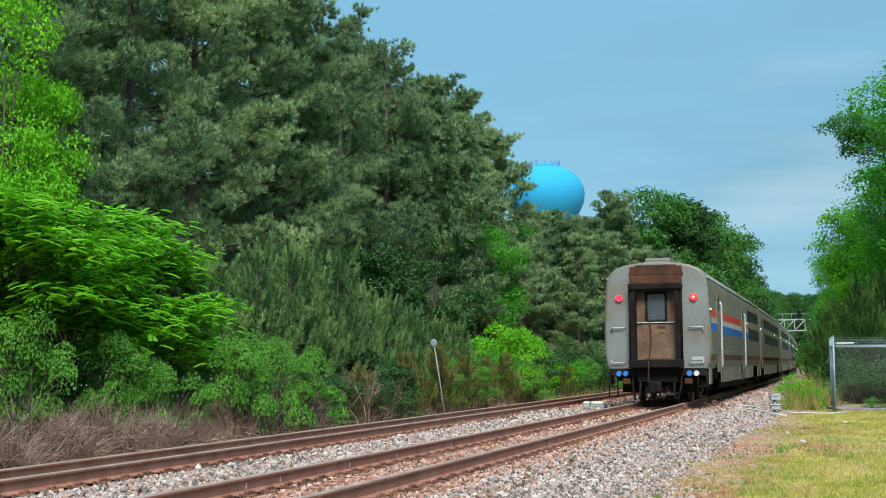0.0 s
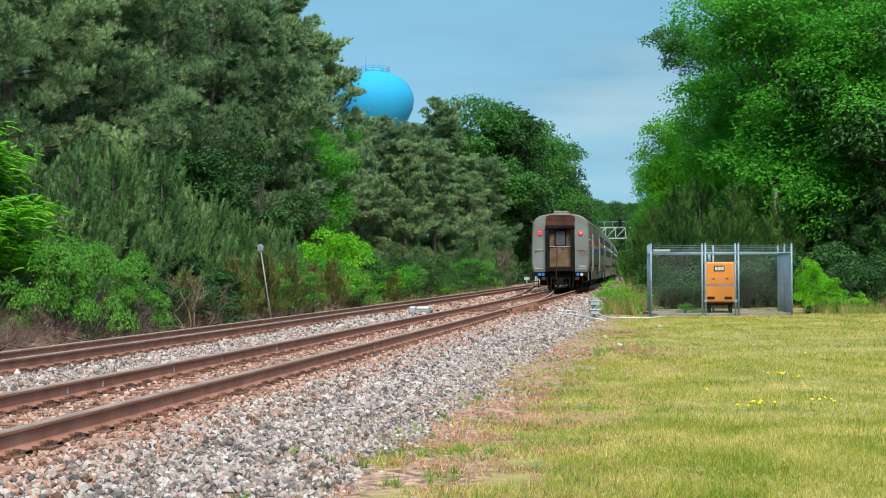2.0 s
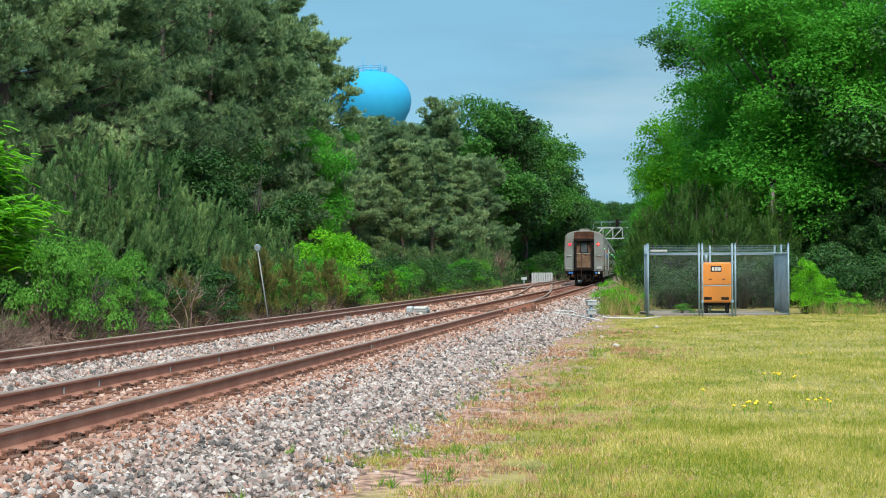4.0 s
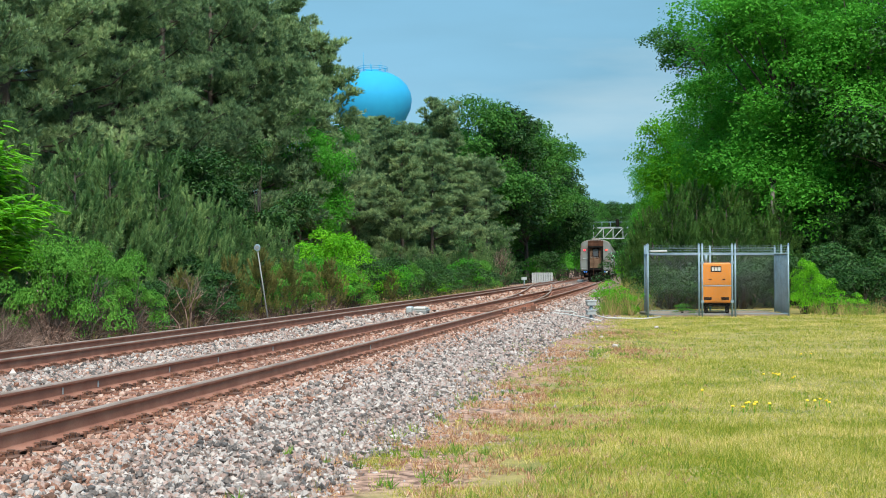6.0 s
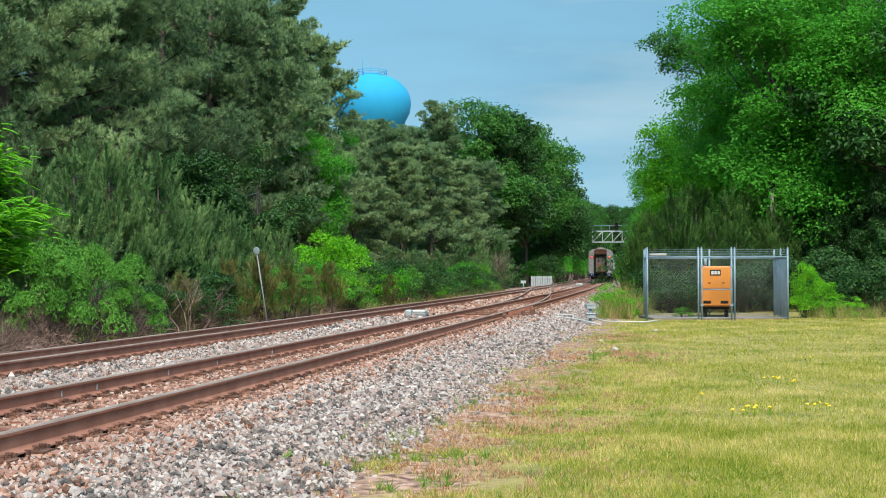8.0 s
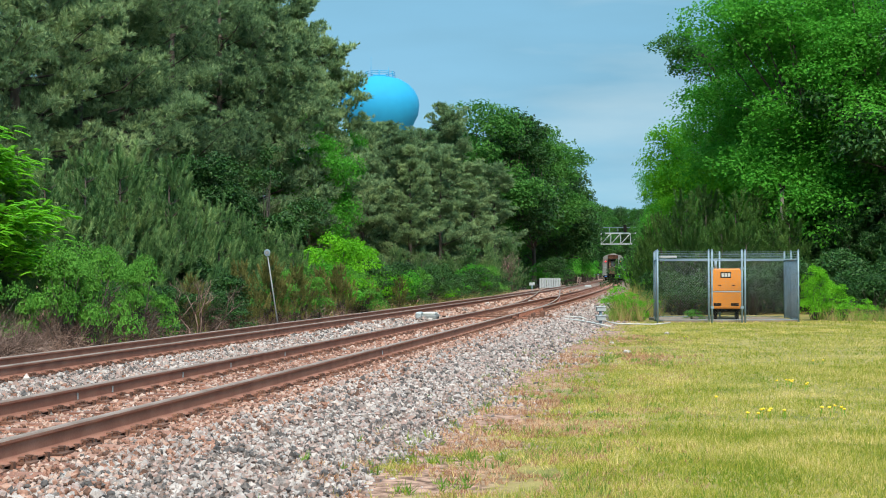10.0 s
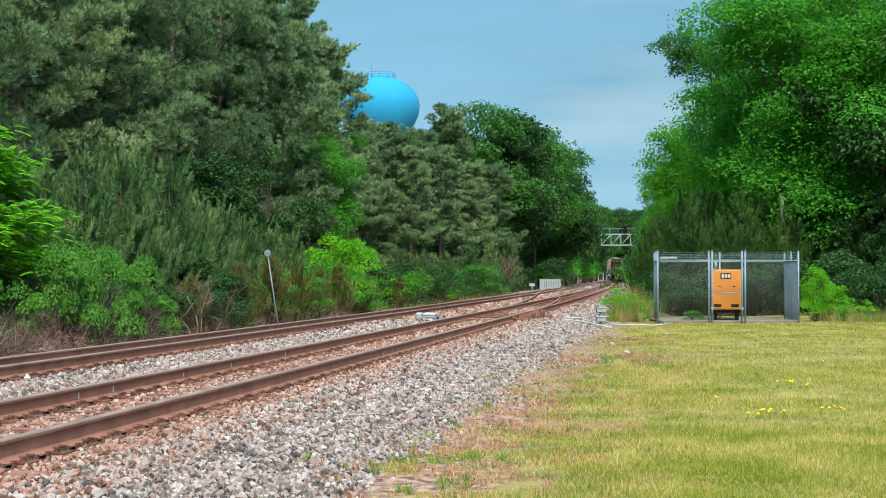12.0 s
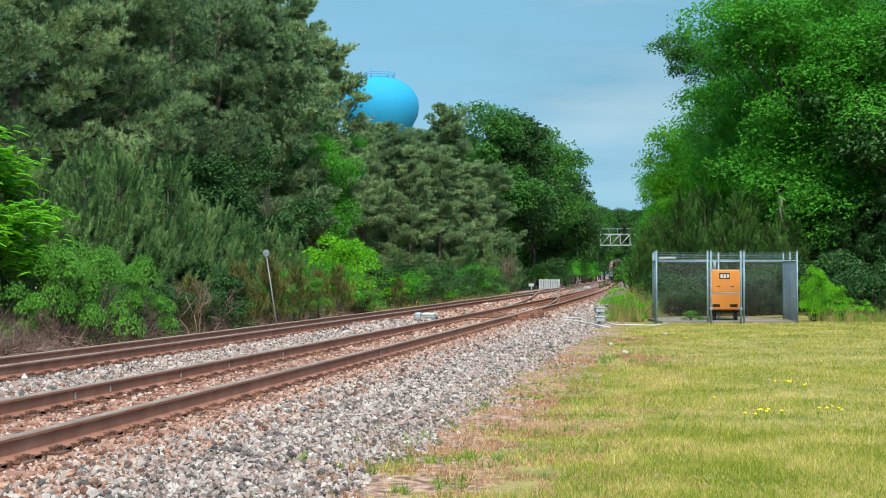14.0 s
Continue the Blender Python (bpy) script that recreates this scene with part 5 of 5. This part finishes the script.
def build_fence():
    fence = thing("chain_link_fence", "galvanised chain-link enclosure with barbed wire round a generator", "fence", kind="")
    corners = [Vector((7.12, 45.1)), Vector((11.88, 45.4)), Vector((12.4, 49.3)), Vector((7.62, 49.0))]
    front = [0.0, 0.362, 0.385, 0.598, 0.62, 1.0]
    high, rail_z = 2.4, 2.1
    posts = [corners[0].lerp(corners[1], f) for f in front] + [corners[2], corners[3], corners[1].lerp(corners[2], 0.5), corners[0].lerp(corners[3], 0.5), corners[2].lerp(corners[3], 0.5)]
    for p in posts:
        bm = bmesh.new()
        fence_post(bm, p.x, p.y, high)
        part("post", bm, STEEL, fence)
    for a, b in zip(corners, corners[1:] + corners[:1]):
        for z, r in ((rail_z, 0.024), (0.08, 0.012)):
            part("rail", tubed([(a.x, a.y, z), (b.x, b.y, z)], r, 6), STEEL, fence)
        for z in (2.2, 2.28, 2.36):
            part("barbed_wire", tubed([(a.x, a.y, z), (*a.lerp(b, 0.5), z - 0.015), (b.x, b.y, z)], 0.006, 4), STEEL, fence)
        # woven mesh of slanting wires
        bm = bmesh.new()
        flank = a is corners[1]
        long, tall, step = (b - a).length, rail_z - 0.05, 0.055 if flank else 0.09
        way = (b - a).normalized()
        for lean in (1, -1):
            s = -tall
            while s < long + tall:
                ends = []
                for z in (0.0, tall):
                    ends.append((s + lean * (z - tall / 2) * 0.9 + tall / 2, z))
                (s0, z0), (s1, z1) = ends
                lo, hi = 0.0, 1.0
                if s1 != s0:
                    t0, t1 = sorted(((0 - s0) / (s1 - s0), (long - s0) / (s1 - s0)))
                    lo, hi = max(lo, t0), min(hi, t1)
                if hi - lo > 0.02:
                    p, q = [(a + way * (s0 + (s1 - s0) * t)) for t in (lo, hi)]
                    zp, zq = [0.05 + z0 + (z1 - z0) * t for t in (lo, hi)]
                    tube(bm, [(p.x, p.y, zp), (q.x, q.y, zq)], 0.0034 if flank else 0.0017, 3)
                s += step
        part("wire_mesh", bm, STEEL if flank else DULL, fence, "grey woven wire mesh")
    for z0, back in ((rail_z, 0.9), (rail_z, 0.5)):
        p = corners[1].lerp(corners[2], back / 3.9)
        part("brace", tubed([(p.x, p.y, z0), (corners[1].x, corners[1].y, z0 + 0.2)], 0.014, 6), STEEL, fence)
    for f in (0.385, 0.598):
        p = corners[0].lerp(corners[1], f)
        for z in (0.5, 1.8):
            part("gate_hinge", boxed(p.x - 0.05, p.x + 0.05, p.y - 0.05, p.y + 0.05, z - 0.04, z + 0.04), STEEL, fence)
    p, q = corners[0].lerp(corners[1], 0.385), corners[0].lerp(corners[1], 0.598)
    part("gate_bar", tubed([(p.x, p.y, 1.02), (q.x, q.y, 1.02)], 0.02, 6), STEEL, fence)


build_fence()
part_pad = part("concrete_pad", boxed(7.4, 12.0, 45.7, 48.9, -0.1, 0.06, bevel=0.02), CONCRETE)
tagged(part_pad, "pale gravel and concrete pad inside the fence", "pad", kind="structure")


def build_generator():
    g = thing("generator", "orange enclosed standby generator on dark legs", "generator", at=pose(9.67, 46.4, 0.06, 0, 0, -11.5))
    part("cabinet", boxed(-0.52, 0.52, 0, 2.2, 0.36, 1.74, bevel=0.03), ORANGE, g)
    part("base_frame", boxed(-0.45, 0.45, 0.1, 2.1, 0.26, 0.36), BLACK, g)
    for x in (-0.42, 0.3):
        for y in (0.1, 1.98):
            part("leg", boxed(x, x + 0.12, y, y + 0.12, 0, 0.27), BLACK, g)
    door = part("front_panel", boxed(-0.48, 0.48, -0.02, 0.0, 0.98, 1.7, bevel=0.008), ORANGE, g)
    part("lower_panel", boxed(-0.48, 0.48, -0.02, 0.0, 0.4, 0.94, bevel=0.008), ORANGE, g)
    plate = part("badge", boxed(-0.19, 0.17, -0.03, -0.018, 1.42, 1.62, bevel=0.006), BLACK, door, "black badge with a white mark")
    for x in (-0.15, -0.045, 0.06):
        part("badge_mark", boxed(x, x + 0.085, -0.036, -0.028, 1.46, 1.58), WHITE, door)
    for x in (-0.26, 0.2):
        part("latch", boxed(x, x + 0.1, -0.035, -0.015, 1.15, 1.18), BLACK, door)
    for x in (-0.42, 0.16):
        grille = part("grille", boxed(x, x + 0.26, -0.026, -0.015, 0.46, 0.56), CAR_RUST, g)
        for i in range(4):
            part("slat", boxed(x + 0.01, x + 0.25, -0.034, -0.024, 0.47 + i * 0.024, 0.48 + i * 0.024), BLACK, grille)
    part("exhaust", tubed([(-0.35, 0.5, 1.7), (-0.35, 0.5, 2.0)], 0.05, 8), STEEL, g)


build_generator()


def build_junction_box():
    b = thing("junction_box", "two stacked pale metal signal boxes on a post", "signal box", at=pose(5.05, 43.6, 0, 0, 0, 4))
    part("post", tubed([(0, 0, -0.2), (0, 0, 0.5)], 0.05, 8), STEEL, b)
    for z in (0.12, 0.42):
        box_ob = part("case", boxed(-0.14, 0.14, -0.12, 0.12, z, z + 0.13, bevel=0.015), ALU, b)
        part("lid", boxed(-0.165, 0.165, -0.145, 0.145, z + 0.132, z + 0.165, bevel=0.01), ALU, box_ob)


build_junction_box()


def build_switch_machine():
    s = thing("switch_machine", "pale grey motorised switch machine between the tracks", "switch machine", at=pose(*beside(42, -1.85), 0.2, 0, 0, -10))
    case = part("case", boxed(-0.26, 0.2, -0.45, 0.42, 0, 0.15, bevel=0.03), DULL, s)
    part("lid", boxed(-0.22, 0.16, -0.4, 0.02, 0.15, 0.24, bevel=0.03), WHITE, case)
    part("lid", boxed(-0.2, 0.14, 0.06, 0.36, 0.15, 0.21, bevel=0.03), WHITE, case)
    part("hand_lever", tubed([(0.2, -0.2, 0.06), (0.34, -0.2, 0.1), (0.36, 0.35, 0.1)], 0.02, 6), BLACK, s)
    part("motor", boxed(-0.5, -0.3, -0.2, 0.2, 0.02, 0.24, bevel=0.05), ALU, s)
    part("throw_rod", tubed([(0.2, 0.1, 0.05), (1.9, 0.15, 0.03)], 0.03, 6), RUST, s)
    part("base_plate", boxed(-0.55, 0.5, -0.55, 0.55, -0.03, 0.0), PLATE, s)


build_switch_machine()


def build_switch_rods():
    """Throw rods, heel blocks and braces round the switch points of the near track."""
    g = thing("switch_rods", "rusty throw rods and rail braces at the switch points", "switch gear", at=pose(*beside(44.0, 0), RAIL, 0, 0, -math.degrees(math.atan(heading(44.0)))))
    for y, reach in ((-0.6, 1.35), (0.25, 1.75), (1.9, 1.2), (3.6, 1.1)):
        part("throw_rod", boxed(-1.0, reach, y - 0.035, y + 0.035, -0.17, -0.13), PLATE, g)
    for y in np.arange(-1.2, 7.0, 0.52):
        for s in (1, -1):
            bm = bmesh.new()
            box(bm, s * 0.78, s * 1.0, y - 0.05, y + 0.05, -0.19, -0.15)
            box(bm, s * 0.8 - 0.02, s * 0.8 + 0.02, y - 0.05, y + 0.05, -0.15, -0.04)
            part("rail_brace", bm, RUST, g)
    for x, y, w, h in ((1.15, -0.5, 0.1, 0.16), (1.4, 0.2, 0.14, 0.2), (1.05, 0.9, 0.09, 0.14), (1.65, 0.3, 0.08, 0.12)):
        part("rod_basket", boxed(x - w / 2, x + w / 2, y - w, y + w, -0.19, -0.19 + h, bevel=0.015), PLATE, g)
    for s in (1, -1):
        for y in (-2.6, 5.8):
            bar = part("joint_bar", boxed(s * 0.775, s * 0.8, y - 0.45, y + 0.45, -0.14, -0.04, bevel=0.008), PLATE, g)
            for k in range(6):
                part("bolt", boxed(s * 0.79, s * 0.825, y - 0.385 + k * 0.15, y - 0.35 + k * 0.15, -0.105, -0.07), RUST, bar)


build_switch_rods()


def build_conduit(points, r):
    bm = tubed(points, r, 8)
    tagged(part("conduit_pipe", bm, WHITE), "white plastic conduit lying on the ballast", "pipe", "loose conduits")


build_conduit([(3.0, 45.6, 0.2), (3.6, 45.2, 0.17), (4.3, 43.8, 0.13), (4.6, 42.6, 0.1), (5.0, 40.6, 0.04)], 0.025)
build_conduit([(3.2, 46.2, 0.2), (4.2, 46.6, 0.16), (4.7, 46.0, 0.14), (4.75, 45.2, 0.12)], 0.022)
build_conduit([(5.2, 43.7, 0.1), (5.5, 43.0, 0.04), (6.6, 42.6, 0.03), (7.4, 44.2, 0.03)], 0.022)


def build_lamp():
    p = thing("marker_post", "leaning thin grey post with a round reflector", "post", at=pose(-5.0, 40.0, -0.3, 0, 5.5, 0) )
    p.matrix_basis = pose(-4.82, 40.0, -0.3, 0, -8.5, 0)
    part("pole", tubed([(0, 0, 0), (0, 0, 2.55)], 0.024, 8, 0.02), DULL, p)
    part("bracket", boxed(-0.05, 0.05, -0.04, 0.04, 2.48, 2.52), STEEL, p)
    head = place(part("reflector", disc(0.1, 0.05), STEEL, p, "round pale reflector"), 0, -0.02, 2.58)
    place(part("reflector_face", disc(0.06, 0.02), DULL, head), 0, -0.03, 0)


build_lamp()


def build_barrier():
    b = thing("barrier_panel", "pale grey slatted metal barrier beside the far track", "barrier", at=pose(11.8, 150, -0.1, 0, 0, -6))
    for i in range(9):
        part("slat", boxed(-1.15 + i * 0.26, -0.93 + i * 0.26, -0.02, 0.02, 0.15, 1.3), ALU, b)
    for z in (0.3, 1.1):
        part("rail", boxed(-1.15, 1.17, 0.02, 0.06, z, z + 0.08), ALU, b)
    for x in (-1.1, 1.1):
        part("post", boxed(x - 0.05, x + 0.05, 0.06, 0.16, -0.2, 1.3), STEEL, b)
    s = thing("trackside_sign", "small pale sign on a short post", "sign", at=pose(8.5, 130, -0.3))
    part("post", tubed([(0, 0, 0), (0, 0, 0.9)], 0.05, 6), STEEL, s)
    part("plate", boxed(-0.26, 0.26, -0.03, 0.0, 0.85, 1.12, bevel=0.01), ALU, s)
    for y, off in ((150.0, -1.9),):
        c = thing("trackside_case", "small white equipment case on the ballast", "equipment case", at=pose(*beside(y, off), 0.15, 0, 0, -9))
        part("case", boxed(-0.35, 0.35, -0.3, 0.3, 0, 0.2, bevel=0.04), ALU, c)
        part("lid", boxed(-0.3, 0.3, -0.25, 0.25, 0.2, 0.27, bevel=0.03), ALU, c)


build_barrier()


def build_gantry():
    x, y = beside(255, -2.9)
    g = thing("signal_gantry", "white steel truss signal bridge over the line", "signal gantry", at=pose(x, y, 0, 0, 0, -8))
    long, z0, z1 = 11.0, 7.3, 9.3
    for yy in (-0.6, 0.6):
        for z in (z0, z1):
            part("chord", boxed(0, long, yy - 0.09, yy + 0.09, z - 0.09, z + 0.09), ALU, g)
        for i in range(6):
            x0 = i * long / 6
            part("upright", boxed(x0 - 0.07, x0 + 0.07, yy - 0.07, yy + 0.07, z0, z1), ALU, g)
            part("diagonal", tubed([(x0, yy, z0), (x0 + long / 6, yy, z1)], 0.08, 6), ALU, g)
    part("walkway", boxed(0, long, -0.6, 0.6, z1 + 0.1, z1 + 0.16), STEEL, g)
    for yy in (-0.6, 0.6):
        part("handrail", tubed([(0, yy, z1 + 1.1), (long, yy, z1 + 1.1)], 0.05, 6), STEEL, g)
        for i in range(8):
            part("baluster", tubed([(i * long / 7, yy, z1 + 0.1), (i * long / 7, yy, z1 + 1.1)], 0.04, 6), STEEL, g)
    for yy in (-0.6, 0.6):
        part("leg", boxed(long - 0.2, long + 0.2, yy - 0.2, yy + 0.2, -0.5, z1), ALU, g)
    for x0 in (4.2, 6.6):
        head = part("signal_head", boxed(x0, x0 + 0.6, -0.95, -0.7, z1 + 0.2, z1 + 1.6, bevel=0.05), BLACK, g)


build_gantry()


def build_tower():
    t = thing("water_tower", "bright blue spheroid water tower behind the trees", "water tower", at=pose(-14.0, 300, 0))
    bm = bmesh.new()
    outline = [(0, 45.5), (2.4, 45.35), (4.5, 44.8), (6.3, 43.75), (7.7, 42.3), (8.5, 40.7), (8.75, 39.1), (8.45, 37.0), (7.3, 34.6), (5.6, 32.4), (3.6, 30.4), (2.4, 28.0), (2.0, 25.0), (2.0, 6.0), (3.6, 0.0), (3.6, -1.0)]
    prev = None
    for r, z in outline:
        ring = [bm.verts.new((max(r, 0.01) * math.cos(a), max(r, 0.01) * math.sin(a), z)) for a in (2 * math.pi * i / 48 for i in range(48))]
        if prev:
            for i in range(48):
                bm.faces.new((prev[i], ring[i], ring[(i + 1) % 48], prev[(i + 1) % 48])).smooth = True
        prev = ring
    bmesh.ops.recalc_face_normals(bm, faces=bm.faces)
    part("tank", bm, TANK, t)
    for z in (45.95, 46.4):
        bm = bmesh.new()
        tube(bm, [(3.3 * math.cos(a), 3.3 * math.sin(a), z) for a in (2 * math.pi * i / 24 for i in range(25))], 0.05, 5)
        part("railing", bm, TANK, t)
    for i in range(12):
        a = 2 * math.pi * i / 12
        part("baluster", tubed([(3.3 * math.cos(a), 3.3 * math.sin(a), 45.0), (3.3 * math.cos(a), 3.3 * math.sin(a), 46.4)], 0.06, 5), TANK, t)
    part("hatch", boxed(-1.4, 1.4, -1.2, 1.2, 45.2, 45.8, bevel=0.1), TANK, t)
    for x, h in ((-2.0, 49.8), (1.9, 47.7), (-0.4, 47.2)):
        part("antenna", tubed([(x, 0, 45.0), (x, 0, h)], 0.07, 6, 0.03), TANK, t)


build_tower()


def build_pole():
    p = thing("utility_pole", "short weathered wooden pole at the wood's edge", "pole", at=pose(14.75, 59.0, -0.2))
    part("shaft", tubed([(0, 0, 0), (0, 0, 5.6)], 0.1, 10, 0.085), WOOD, p)
    part("cap", boxed(-0.12, 0.12, -0.12, 0.12, 5.45, 5.75, bevel=0.02), BLACK, p)
    f = thing("floodlight", "small white flood lamp on a fence post", "lamp", at=pose(7.5, 45.3, 2.05))
    part("arm", tubed([(-0.4, -0.18, 0), (0, 0, 0.12)], 0.02, 6), STEEL, f)
    part("shade", boxed(-0.28, 0.28, -0.14, 0.14, 0.1, 0.17, bevel=0.02), WHITE, f)


build_pole()


def build_flowers():
    rng = random.Random(51)
    for cx, cy, n in ((3.68, 15.2, 7), (4.46, 15.5, 5), (3.36, 14.9, 2), (4.85, 19.5, 5), (5.0, 18.9, 2), (3.3, 16.9, 1), (5.9, 33.0, 2), (6.6, 24.0, 2)):
        for _ in range(n):
            x, y = cx + rng.gauss(0, 0.07), cy + rng.gauss(0, 0.12)
            flower = tagged(new("dandelion"), "small yellow dandelion in the lawn", "flower", "dandelions")
            flower.matrix_basis = pose(x, y, 0, rng.uniform(-12, 12), rng.uniform(-12, 12), 0)
            part("stem", tubed([(0, 0, -0.03), (0, 0, 0.09)], 0.004, 4), LEAF_LIGHT, flower)
            bm = bmesh.new()
            bmesh.ops.create_uvsphere(bm, u_segments=8, v_segments=4, radius=0.022, matrix=Matrix.Translation((0, 0, 0.09)) @ Matrix.Diagonal((1, 1, 0.55, 1)))
            part("bloom", bm, PETAL, flower)


build_flowers()


def build_rock(x, y, size, seed):
    rng = random.Random(seed)
    bm = bmesh.new()
    bmesh.ops.create_icosphere(bm, subdivisions=2, radius=size)
    for v in bm.verts:
        v.co *= rng.uniform(0.8, 1.15)
        v.co.z *= 0.6
    ob = tagged(part("rock", bm, STONE), "pale loose stone lying in the lawn", "rock", "loose rocks")
    ob.location = (x, y, size * 0.25)


build_rock(3.75, 27.8, 0.075, 3)
build_rock(6.0, 36.5, 0.07, 4)
build_rock(3.9, 31.5, 0.055, 5)
build_ties()
motions()
